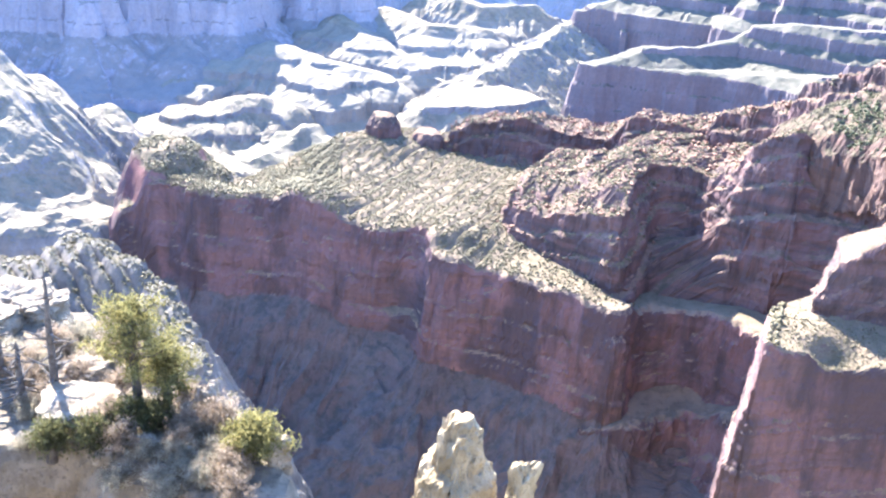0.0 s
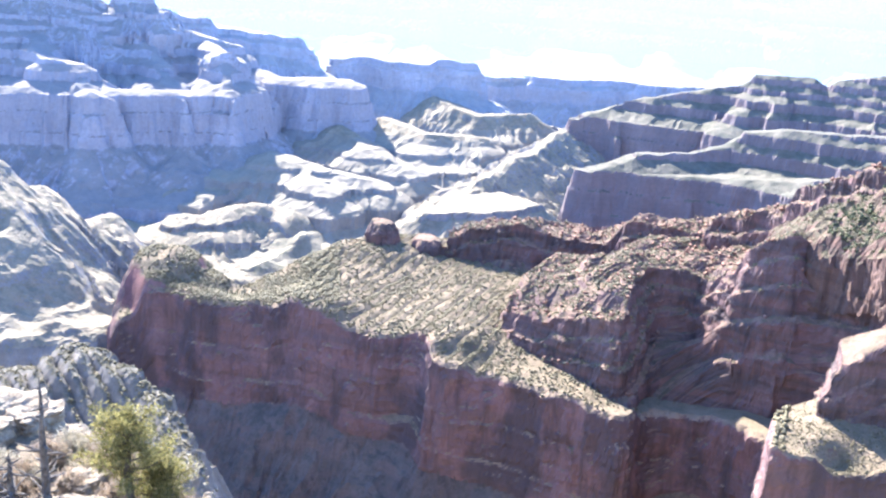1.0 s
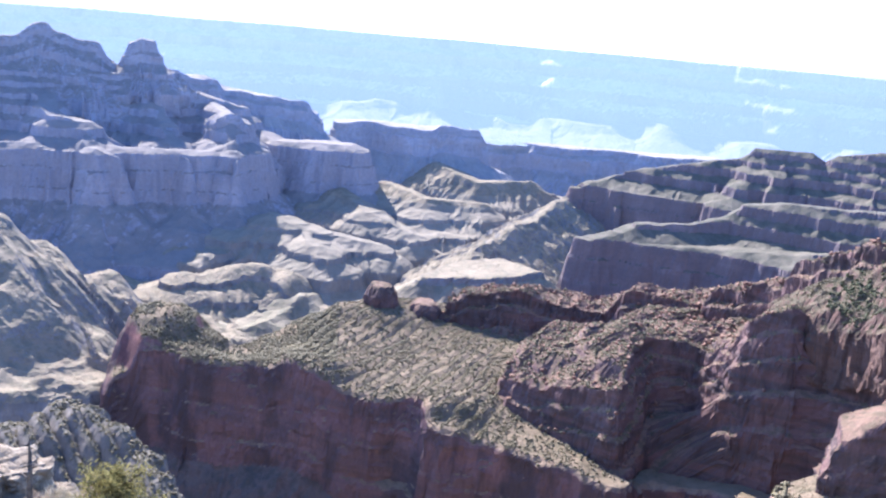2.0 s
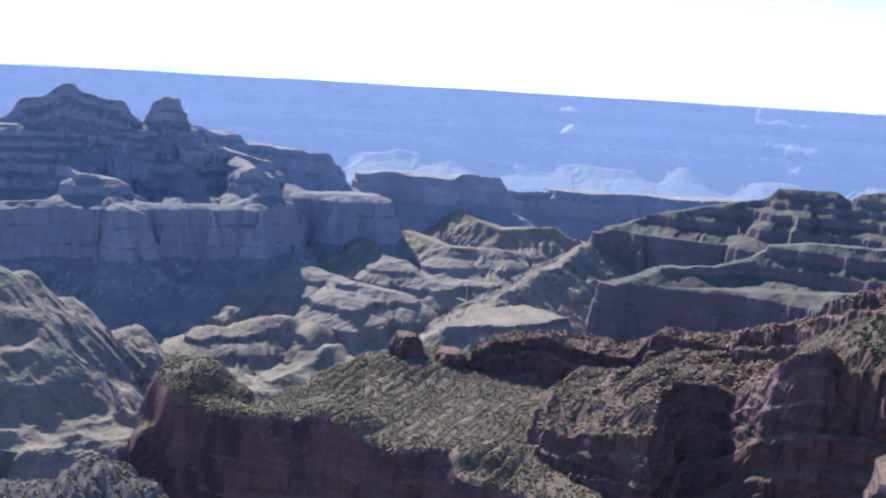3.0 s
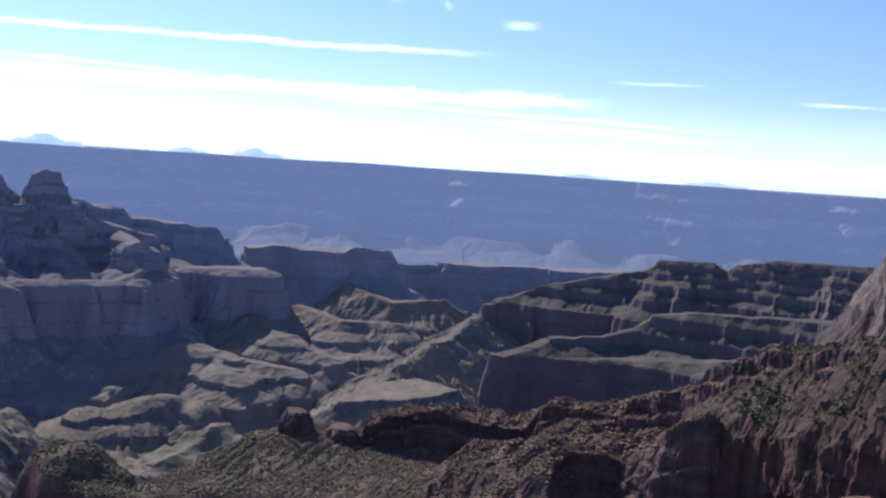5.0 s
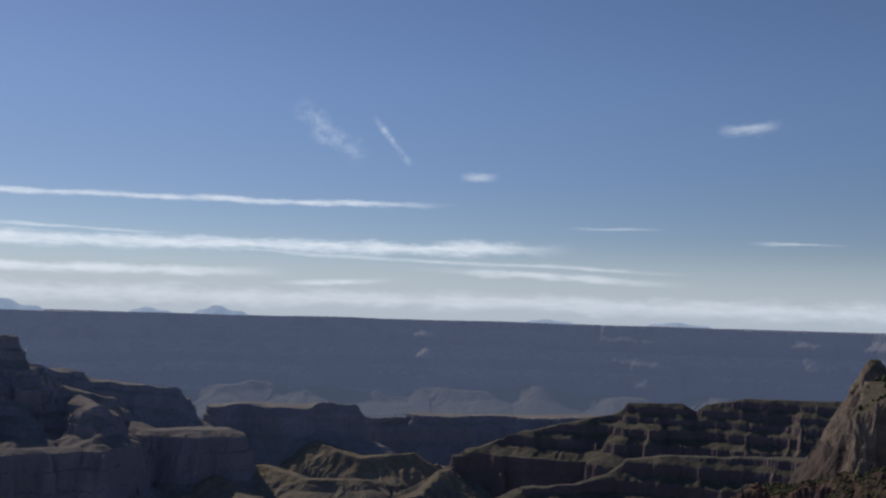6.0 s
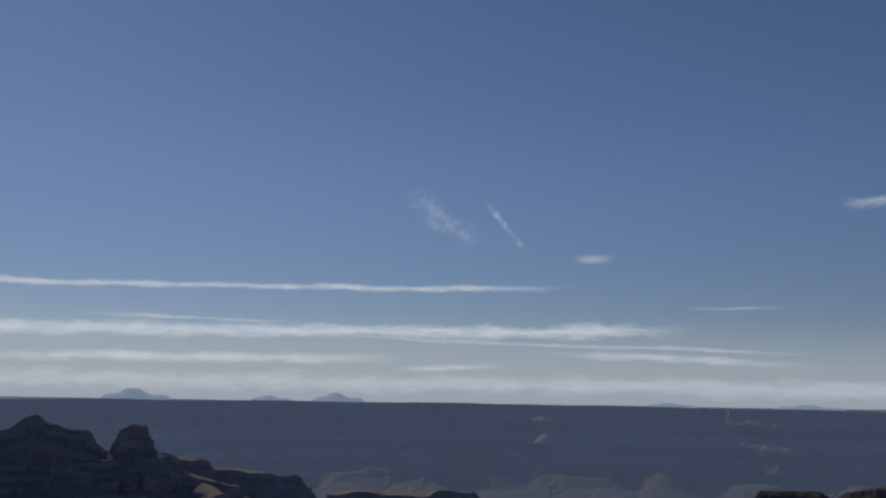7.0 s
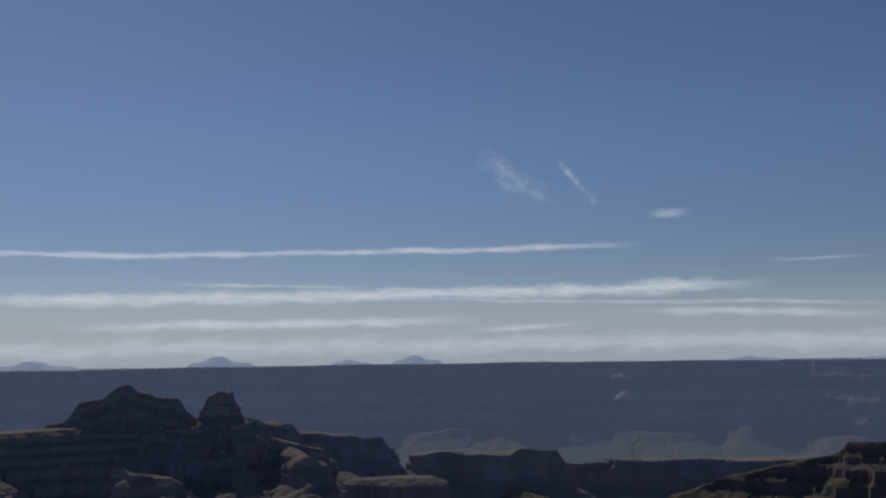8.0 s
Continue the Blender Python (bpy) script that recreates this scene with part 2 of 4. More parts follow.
def sheet(name, px, py, pz, keep, mat, parent=None, smooth=False):
    """A mesh from grid points, of the cells in keep."""
    rows, cols = px.shape
    index = np.arange(rows * cols).reshape(rows, cols)
    quads = np.stack([index[:-1, :-1], index[:-1, 1:], index[1:, 1:], index[1:, :-1]], -1)[keep]
    used, inverse = np.unique(quads, return_inverse=True)
    verts = np.stack([px.ravel(), py.ravel(), pz.ravel()], -1)[used]
    mesh = bpy.data.meshes.new(name)
    mesh.vertices.add(len(verts))
    mesh.vertices.foreach_set("co", verts.astype(np.float32).ravel())
    mesh.loops.add(quads.size)
    mesh.loops.foreach_set("vertex_index", inverse.astype(np.int32).ravel())
    mesh.polygons.add(len(quads))
    mesh.polygons.foreach_set("loop_start", np.arange(0, quads.size, 4, dtype=np.int32))
    mesh.polygons.foreach_set("use_smooth", np.full(len(quads), smooth))
    mesh.update(calc_edges=True)
    mesh.materials.append(mat)
    ob = new(name, mesh)
    ob.parent = parent
    return ob


# kinds of edge: real width, drop, kind of each band from the rim outwards
def bands_of(*steps):
    u, off, z = [0.0], [0.0], [0.0]
    for width, drop in steps:
        steep = drop > 1.6 * width
        u.append(u[-1] + (max(width, drop * 0.5) if steep else width))
        off.append(off[-1] + width)
        z.append(z[-1] + drop)
    return u, off, z


SURFACES = {}


def landform(name, mat, rim, tops, steps, res, label, category, closed=True, wander=12.0, bite=6.0, size=90.0, roll=3.0, seed=1, bottom=-2000.0, group="", smooth=False, radius=0.0, zone=None, gully=0.0, under=None, ribs=None, skirt=True, face=None, flute=10.0, flute_size=55.0, flute_from=20.0, spurs=None, broken=None, power=3.0, ledge=None, spread=0.0, back=0.0):
    """A mesa, butte or ridge: its rim in plan, heights on its top, and the cliffs and slopes that fall from the rim."""
    rim = [spot(*p) for p in rim]
    tops = [spot(*p) for p in tops]
    if skirt:
        steps = [*steps, (45, 70)]
    u, off, z = bands_of(*steps)
    reach = u[-1] * (1 + 0.7 * spread) + wander + bite
    xs, ys = [p[0] for p in rim], [p[1] for p in rim]
    gx = np.arange(min(xs) - reach, max(xs) + reach, res)
    gy = np.arange(min(ys) - reach, max(ys) + reach, res)
    px, py = np.meshgrid(gx, gy)
    o, run = distance_to(px, py, rim, closed)
    o = o - radius
    run = run + 0.25 * size * cloudy(px, py, size, seed + 90, 3)
    base = o + wander * cloudy(px, py, size * 2, seed + 50, 2)
    for _ in range(2):
        base = softened(base, max(1, int(size * 0.14 / res)))
    ny, nx = np.gradient(base, res)
    length = np.sqrt(nx * nx + ny * ny) + 1e-6
    nx, ny = nx / np.maximum(length, 0.5), ny / np.maximum(length, 0.5)
    first = cloudy(px, py, size * 0.55, seed, 4, 0.55) + 0.9 * (0.5 - ridged(px, py, size * 0.5, seed + 9))
    second = cloudy(px, py, size * 0.4, seed + 17, 4, 0.55) + 0.8 * (0.5 - ridged(run, o * 0.1, size * 0.45, seed + 19))
    shift = np.clip(base / max(u[-1], 1.0) * 2.2, 0, 1)
    o = base + bite * (first * (1 - shift) + second * shift)
    pos = np.maximum(o, 0.0)
    if spread:
        # buttresses run out from the rim, with alcoves between them
        ribbed = 0.65 * ridged(run, o * 0.12, size * 0.9, seed + 23, 3) + 0.35 * ridged(run, o * 0.2, size * 0.3, seed + 27, 2)
        pos = pos * (1 - spread * (ribbed - 0.42) * np.clip(pos / 40, 0, 1))
    real = np.interp(pos, u, off)
    drop = np.interp(pos, u, z)
    x, y = px - nx * (pos - real) * np.maximum(o, 0.0) / np.maximum(pos, 1e-6), py - ny * (pos - real) * np.maximum(o, 0.0) / np.maximum(pos, 1e-6)
    h = height_from(x, y, tops, power)
    h = h + roll * cloudy(px, py, size, seed + 30, 5, 0.55) - drop - back * np.clip(-o - 8, 0.0, 170.0)
    if gully:
        h = h - gully * np.clip(pos / 30.0, 0, 1) * (1 - ridged(x, y, size * 0.7, seed + 70, 4))
    if flute:
        h = h - flute * np.clip((pos - flute_from) / 50.0, 0, 1) * (1 - ridged(run, pos * 0.22, flute_size, seed + 75, 4))
    if broken:
        wide, amp = broken
        lump = cloudy(px, py, wide, seed + 61, 3) * 2.2
        lump = np.floor(lump * 2) / 2 + np.clip((lump * 2 % 1) * 3 - 2, 0, 1) / 2
        h = h + amp * lump * np.clip(-o / 10, 0, 1)
    if spurs:
        wide, lean, amp = spurs
        across = x * math.cos(radians(lean)) - y * math.sin(radians(lean)) + 0.3 * wide * cloudy(x, y, wide * 3, seed + 81, 3)
        along = x * math.sin(radians(lean)) + y * math.cos(radians(lean))
        h = h + amp * (ridged(across, along * 0.22, wide, seed + 82, 4) - 0.6)
    if ribs:
        wide, lean, amp, b0, b1 = ribs
        across = x * math.cos(radians(lean)) - y * math.sin(radians(lean)) + 8 * cloudy(x, y, 90, seed + 8, 2)
        b = np.degrees(np.arctan2(x, y))
        fade = np.clip((b - b0) / 1.5, 0, 1) * np.clip((b1 - b) / 1.5, 0, 1) * np.clip(-o / 30, 0, 1)
        h = h + amp * fade * np.abs(np.sin(across * math.pi / wide))
    # strata: beds of uneven hardness stand out of the faces or fall back, broken by upright joints
    stand = 0.65 * res if ledge is None else ledge
    bed = value_noise(run / 260.0, h / (2.2 * res), seed + 41) + 0.7 * value_noise(run / (5.0 * res), h / (7.0 * res), seed + 43) + 0.6 * value_noise(run / (2.2 * res), h / (1.6 * res), seed + 45) - 1.15
    steep = np.array([0.0] + [1.0 if z[i] - z[i - 1] > 1.6 * (off[i] - off[i - 1]) else 0.1 for i in range(1, len(u))])
    push = stand * bed * steep[np.clip(np.searchsorted(u, pos), 0, len(u) - 1)]
    x, y = x + nx * push, y + ny * push
    rough = np.random.default_rng(seed).normal(0, 1, px.shape)
    h = h + rough * res * 0.07
    x, y = x + cloudy(px, h, 14.0 + res * 3, seed + 3, 2) * res * 0.5, y + cloudy(h, px, 14.0 + res * 3, seed + 4, 2) * res * 0.5
    cell = 0.25 * (o[:-1, :-1] + o[1:, :-1] + o[:-1, 1:] + o[1:, 1:])
    low = 0.25 * (h[:-1, :-1] + h[1:, :-1] + h[:-1, 1:] + h[1:, 1:])
    reached = 0.25 * (pos[:-1, :-1] + pos[1:, :-1] + pos[:-1, 1:] + pos[1:, 1:])
    keep = (reached < u[-1]) & (low > bottom)
    thing = new(name)
    tagged(thing, label, category, group)
    last = 0.0
    for i in range(1, len(u)):
        if z[i] - z[i - 1] > 1.6 * (off[i] - off[i - 1]):
            last = u[i]
    if not closed or ((cell <= 0.0) & keep).sum() <= 20:
        cell = np.maximum(cell, 0.001)
    parts = (("plateau", cell <= 0.0), ("cliff", (cell > 0.0) & (reached <= last)), ("talus_slope", (cell > 0.0) & (reached > last)))
    for part_name, where in parts:
        if (where & keep).sum() > 20:
            sheet(part_name, x, y, h, where & keep, {"talus_slope": under, "cliff": face}.get(part_name) or mat, thing, smooth)
    SURFACES.setdefault(name, (x, y, h, o))
    return thing


# beds that all the mesas share, from the top down: depth, thickness, and how steep the bed stands (1: a slope; small: a cliff; large: a bench)
BEDS = [(60, 1.0)] + [(14, 0.15), (18, 1.0)] * 9 + [(22, 0.12), (22, 1.0), (26, 0.12), (30, 1.5), (44, 0.12), (6, 0.8), (52, 0.12), (5, 0.8), (31, 0.16), (95, 0.8), (40, 1.5), (30, 0.15), (400, 1.0)]
# the shale and sandstone under the great cliff
LOW_BEDS = [(600, 1.0), (22, 1.5), (10, 0.3), (26, 1.6), (14, 0.2), (30, 1.3), (32, 0.12), (30, 1.5), (26, 0.12), (400, 1.0)]


def levels(beds):
    """Heights of the bed edges, and the same heights in an even slope."""
    z, p = [-20.0], [-20.0]
    for thick, way in beds:
        z.append(z[-1] - thick)
        p.append(p[-1] - thick * way)
    return np.array(z[::-1]), np.array(p[::-1])


def massif(name, mat, low_mat, crests, res, label, category, group="", slope=0.62, spread=0.6, size=150.0, rough=6.0, bottom=-760.0, seed=1, beds=BEDS, lift=0.0):
    """Worn tableland: crests (bearing, dip, distance, half width) from which buttresses run out, cut into cliffs and benches by the shared beds."""
    bed_z, bed_p = levels(beds)
    bed_z, bed_p = bed_z + lift, bed_p + lift
    lines = [[(*spot(*p[:3]), p[3]) for p in line] for line in crests]
    every = [p for line in lines for p in line]
    reach = 520.0
    gx = np.arange(min(p[0] for p in every) - reach, max(p[0] for p in every) + reach, res)
    gy = np.arange(min(p[1] for p in every) - reach, max(p[1] for p in every) + 160, res)
    px, py = np.meshgrid(gx, gy)
    wx, wy = px + 30 * cloudy(px, py, size * 1.3, seed, 4) + 9 * cloudy(px, py, 42, seed + 61, 3), py + 30 * cloudy(px, py, size * 1.3, seed + 5, 4) + 9 * cloudy(px, py, 42, seed + 65, 3)
    best, crest = np.full(px.shape, -3000.0), np.zeros(px.shape)
    gone = 0.0
    for line in lines:
        for (ax, ay, az, aw), (bx, by, bz, bw) in zip(line, line[1:]):
            dx, dy = bx - ax, by - ay
            length = math.hypot(dx, dy)
            t = np.clip(((wx - ax) * dx + (wy - ay) * dy) / (length * length), 0, 1)
            d = np.hypot(wx - ax - t * dx, wy - ay - t * dy)
            side = np.sign((wx - ax) * dy - (wy - ay) * dx) * 400
            run = gone + t * length + 0.2 * size * cloudy(px, py, size, seed + 9, 2)
            d = np.maximum(d - (aw + (bw - aw) * t), 0)
            ribbed = 0.62 * ridged(run + side, d * 0.12, size, seed + 23, 3) + 0.38 * ridged(run + side, d * 0.25, size * 0.34, seed + 27, 2)
            d = d * (1 - spread * (ribbed - 0.42) * np.clip(d / 30, 0, 1))
            top = np.interp(az + (bz - az) * t, bed_z, bed_p)
            crest = np.where(top - slope * d > best, top, crest)
            best = np.maximum(best, top - slope * d)
            gone += length
    best = best + rough * np.clip((crest - best) / 25, 0.08, 1) * (cloudy(px, py, size * 0.4, seed + 31, 4, 0.55) * 0.7 + 0.6 * (ridged(px, py, size * 0.3, seed + 33, 3) - 0.7))
    h = np.interp(best, bed_p, bed_z) + 1.5 * cloudy(px, py, 30, seed + 51, 3)
    cell = 0.25 * (h[:-1, :-1] + h[1:, :-1] + h[:-1, 1:] + h[1:, 1:])
    thing = new(name)
    tagged(thing, label, category, group)
    for part_name, top, low in (("ledged_top", 0.0, RIM + lift), ("cliff", RIM + lift, FOOT + lift), ("talus_slope", FOOT + lift, bottom)):
        where = (cell <= top) & (cell > low)
        if where.sum() > 20:
            sheet(part_name, px, py, h, where, low_mat if part_name == "talus_slope" else mat, thing, False)
    return thing


RIM = -20.0 - sum(bed[0] for bed in BEDS[:23])
FOOT = RIM - 138.0

# ---- ground ----
gx, gy = np.arange(-3600, 3900, 14.0), np.arange(-700, 5400, 14.0)
px, py = np.meshgrid(gx, gy)
far = np.hypot(px, py)
turn = np.abs(np.degrees(np.arctan2(px, py)))
floor_z = np.interp(far, [0, 3, 8, 60, 300, 900, 1100, 1550, 1700, 1850, 2050, 2400, 2800, 3300, 3800, 4200, 4450, 4600], [-0.1, -0.3, -12, -62, -320, -900, -960, -930, -830, -775, -755, -740, -735, -690, -640, -640, -560, -500])
rim_z = 6 + 8 * cloudy(px, py, 300, 4)
behind = np.clip((turn - 75) / 30, 0, 1)
behind = behind * behind * (3 - 2 * behind) * np.clip((900 - py) / 600, 0, 1)
near = np.clip(far / 150, 0, 1)
CREEK = [spot(-16, -20, 2050), spot(-8, -17.8, 2150), spot(-3, -15.5, 2500), spot(0.2, -13.6, 2800), spot(3, -11.6, 3150), spot(5.2, -10, 3450), spot(7.4, -8.6, 3800), spot(9, -7.4, 4250)]
gorge = np.clip(1 - distance_to(px, py, CREEK, False)[0] / 170, 0, 1)
lumps = cloudy(px, py, 420, 11, 5) * 38 - (1 - ridged(px, py, 260, 21, 4)) * 45
z = floor_z + lumps * np.clip((far - 900) / 500, 0, 1) - 75 * gorge ** 0.7
z = z * (1 - behind) + behind * rim_z * near - 0.1
ground = sheet("ground", px, py, z, np.ones((len(gy) - 1, len(gx) - 1), bool), FLOOR)
tagged(ground, "tan and grey-green shale floor of the canyon", "ground", kind="structure")

# ---- far canyon wall and the plateau behind it ----
arc = [(b, -1.05, 4660 + 60 * math.sin(b * 0.55) + 40 * math.sin(b * 1.7 + 1)) for b in range(-44, 49, 2)]
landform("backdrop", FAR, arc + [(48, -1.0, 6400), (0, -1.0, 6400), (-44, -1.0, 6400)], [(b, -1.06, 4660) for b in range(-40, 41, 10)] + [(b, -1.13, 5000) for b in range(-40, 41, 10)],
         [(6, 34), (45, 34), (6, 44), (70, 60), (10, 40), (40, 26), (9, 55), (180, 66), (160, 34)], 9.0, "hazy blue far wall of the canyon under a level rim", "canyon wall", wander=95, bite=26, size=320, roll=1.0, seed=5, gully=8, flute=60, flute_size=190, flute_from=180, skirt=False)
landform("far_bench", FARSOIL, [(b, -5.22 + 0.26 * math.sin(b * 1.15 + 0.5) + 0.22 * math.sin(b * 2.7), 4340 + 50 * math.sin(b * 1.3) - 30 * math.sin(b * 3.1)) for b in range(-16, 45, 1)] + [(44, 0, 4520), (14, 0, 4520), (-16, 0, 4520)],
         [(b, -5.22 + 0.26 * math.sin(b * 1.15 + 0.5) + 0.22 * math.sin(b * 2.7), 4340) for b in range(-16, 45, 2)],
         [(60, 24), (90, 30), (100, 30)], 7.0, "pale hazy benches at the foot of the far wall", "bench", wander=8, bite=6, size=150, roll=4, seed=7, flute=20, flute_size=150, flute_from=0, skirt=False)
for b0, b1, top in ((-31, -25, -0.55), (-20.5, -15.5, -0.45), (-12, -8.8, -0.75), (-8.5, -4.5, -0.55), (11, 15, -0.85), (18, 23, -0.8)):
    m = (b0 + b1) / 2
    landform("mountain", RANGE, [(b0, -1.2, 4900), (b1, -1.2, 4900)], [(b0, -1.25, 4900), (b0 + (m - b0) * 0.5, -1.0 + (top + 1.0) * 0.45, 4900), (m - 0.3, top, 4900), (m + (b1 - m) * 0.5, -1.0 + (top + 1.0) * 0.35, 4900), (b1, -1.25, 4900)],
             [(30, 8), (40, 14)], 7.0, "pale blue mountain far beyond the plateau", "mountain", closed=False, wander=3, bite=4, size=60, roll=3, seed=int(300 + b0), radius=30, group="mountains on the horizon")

# ---- near ridge ----
landform("red_limestone_ridge", RED,
         [(-20.2, -22.2, 1640), (-17.6, -19.6, 1640), (-16.4, -20.2, 1615), (-14.5, -20.6, 1570), (-11, -21, 1530), (-8.6, -21.0, 1500), (-3.5, -22.6, 1430), (0.1, -22.5, 1420), (0.5, -23.9, 1350), (4.1, -24.5, 1345),
          (7.9, -25.1, 1310), (12.8, -26.2, 1265), (13.2, -25.9, 1300), (14.2, -25.5, 1370), (18, -25.4, 1370), (21.4, -25.6, 1330), (24, -26, 1260), (31, -26, 1200),
          (34, 0, 1500), (30, 0, 2000), (10, 0, 2100), (-2, 0, 1950), (-8, 0, 1800), (-13, 0, 1730), (-17, 0, 1760), (-18.8, 0, 1710)],
         [(-20.3, -22.6, 1640), (-19.2, -21.4, 1640), (-17.4, -19.0, 1655), (-16.4, -20.0, 1615), (-17.0, -18.1, 1700), (-16.2, -17.5, 1705), (-15.2, -18.0, 1690), (-14.5, -20.5, 1570), (-10.4, -20.8, 1530), (-8.6, -20.5, 1505), (-3.5, -22.6, 1430), (0.4, -22.5, 1400), (1.0, -23.9, 1355), (4.1, -24.5, 1345), (7.9, -25.1, 1310), (12.8, -26.2, 1265),
          (15, -25.4, 1370), (21.4, -25.6, 1330), (-16.6, -17.7, 1720), (-13.7, -19.2, 1690), (-12.2, -20.3, 1640), (-12.2, -20.2, 1720), (-11, -20.6, 1600), (-10, -19.7, 1700), (-9, -20.6, 1580), (-4.7, -17.3, 1830), (4, -17.9, 1850), (-1, -19.8, 1650), (3, -19.6, 1650), (-7, -18.6, 1740)],
         [(9, 5), (5, 66), (3, 3), (5, 58), (5, 5), (5, 34), (260, 205), (200, 130)], 2.6, "red limestone ridge with a sheer shaded cliff and scrub on top", "ridge", wander=10, bite=10, size=70, roll=2.5, seed=12, power=4.2, ledge=3.0, gully=8, flute=32, flute_size=46, flute_from=95, under=TALUS, face=REDFACE, ribs=(24, 24, 4.0, -9, 5))

landform("ledged_sandstone_ridge", SHALE,
         [(4.7, -20.8, 1490), (6.5, -21.3, 1445), (8.7, -21.0, 1410), (10.6, -20.9, 1385), (12.0, -20.8, 1365), (12.5, -19.5, 1410), (12.8, -17.6, 1480), (13.6, -17.3, 1530), (14.7, -17.2, 1550), (15.8, -17.0, 1550), (16.9, -17.6, 1530), (18.2, -17.3, 1495),
          (19.2, -15.6, 1465), (19.9, -14.8, 1455), (21.4, -14.3, 1450), (21.9, -14.3, 1465), (22.4, -14.7, 1480), (23.6, -14.8, 1475), (25.6, -14.4, 1450), (27.5, -14.2, 1415), (33, -13.2, 1330), (40, -12.8, 1280), (40, 0, 1600), (24, 0, 1760), (14, 0, 1790), (8, 0, 1700), (5.2, 0, 1570)],
         [(4.7, -20.8, 1490), (6.5, -21.2, 1445), (8.7, -20.9, 1410), (10.4, -20.7, 1390), (12.0, -20.6, 1370), (5.1, -19.5, 1545), (6.4, -18.6, 1560), (8.3, -18.0, 1560), (9.9, -17.4, 1560), (11.8, -16.8, 1555), (11.9, -18.4, 1450), (13.0, -17.2, 1530), (14.4, -17.1, 1560), (15.8, -16.9, 1560), (16.9, -17.5, 1535), (18.2, -17.1, 1500),
          (19.2, -15.3, 1470), (19.9, -14.6, 1460), (21.4, -14.2, 1455), (22.4, -14.6, 1485), (25.6, -14.3, 1455), (27.5, -14.1, 1420), (33, -13.1, 1330), (24, -13, 1640), (15, -15.9, 1700), (10, -17, 1720), (30, -11, 1450)],
         [(3, 26), (9, 7), (3, 30), (9, 6), (4, 40), (9, 6), (4, 46), (10, 8), (5, 60), (5, 40)], 2.6, "dark red ledged sandstone ridge with scrub on its lit crest", "ridge", wander=6, bite=7, size=46, roll=5, seed=33, bottom=-760, flute=0, broken=(55, 9), power=3.6, ledge=3.6)

landform("back_ridge", SHALE,
         [(0.8, -16.6, 1850), (2.3, -15.8, 1850), (4.7, -15.5, 1840), (7.5, -16.1, 1830), (9.7, -16.3, 1830), (12.5, -14.6, 1800), (15.5, -14.9, 1780), (17.3, -13.8, 1750), (19.8, -13.2, 1700),
          (21.4, -11.3, 1640), (23.1, -10.8, 1600), (25, -10.2, 1560), (29, -9.6, 1450), (34, -8, 1400), (34, 0, 1800), (20, 0, 1850), (8, 0, 1930), (1.5, 0, 1920)],
         [(0.8, -16.6, 1850), (2.3, -15.9, 1850), (4.7, -15.6, 1840), (7.5, -16.1, 1830), (9.7, -16.2, 1830), (12.5, -14.6, 1800), (15.5, -14.9, 1780), (17.3, -13.8, 1750), (19.8, -13.2, 1700),
          (21.4, -11.3, 1640), (23.1, -10.8, 1600), (25, -10.2, 1560), (29, -9.6, 1450)],
         [(3, 26), (10, 5), (4, 34), (30, 18), (3, 14), (24, 14)], 3.0, "reddish rock ridge with broken ledges and scrub", "ridge", wander=8, bite=12, size=46, roll=8, seed=41, bottom=-640, skirt=False, broken=(50, 8), power=3.6, ledge=4.0)

for b, d, half, tall in ((-3.45, -15.85, 0.75, 1.0), (-0.7, -16.65, 0.75, 0.55)):
    landform("butte", SHALE, [(b - half, d, 1850), (b - half * 0.3, d, 1832), (b + half * 0.6, d, 1836), (b + half, d, 1855), (b + half * 0.5, d, 1885), (b - half * 0.6, d, 1890)], [(b - half, d - 0.25, 1850), (b, d, 1855), (b + half * 0.5, d - 0.05, 1850), (b + half, d - 0.3, 1850)],
             [(7, 6), (6, 12), (3, 26 * tall), (5, 5), (4, 22 * tall), (20, 14)], 2.0, "dark rounded red rock knob on a ridge", "butte", wander=5, bite=7, size=22, roll=4, seed=int(60 + b * 5), group="knobs on the ridge", skirt=False, flute=0)

landform("right_spur", RED,
         [(22.1, -26.2, 1010), (23.5, -26.5, 1030), (25.3, -26.7, 1055), (26.5, -26.8, 1075), (40, -26.6, 1250), (40, 0, 1390), (25, 0, 1205), (23.3, 0, 1200), (21.9, 0, 1190)],
         [(22.1, -26.1, 1010), (23.5, -26.4, 1030), (26.5, -26.7, 1075), (40, -26.6, 1250), (21.9, -24.4, 1180), (23.3, -23.9, 1180), (24.6, -22.9, 1190), (22.2, -25.2, 1090), (24.4, -24.9, 1110)],
         [(2, 4), (3, 84), (3, 4), (3, 70), (5, 6), (4, 110), (6, 10), (4, 90), (60, 80)], 2.4, "red rock spur with a sunlit terrace and shrubs on it", "rock spur", wander=2, bite=3.5, size=36, roll=2.5, seed=71, under=TALUS, face=REDFACE, flute=0, skirt=False, power=3.6, ledge=2.6, group="rock spurs")
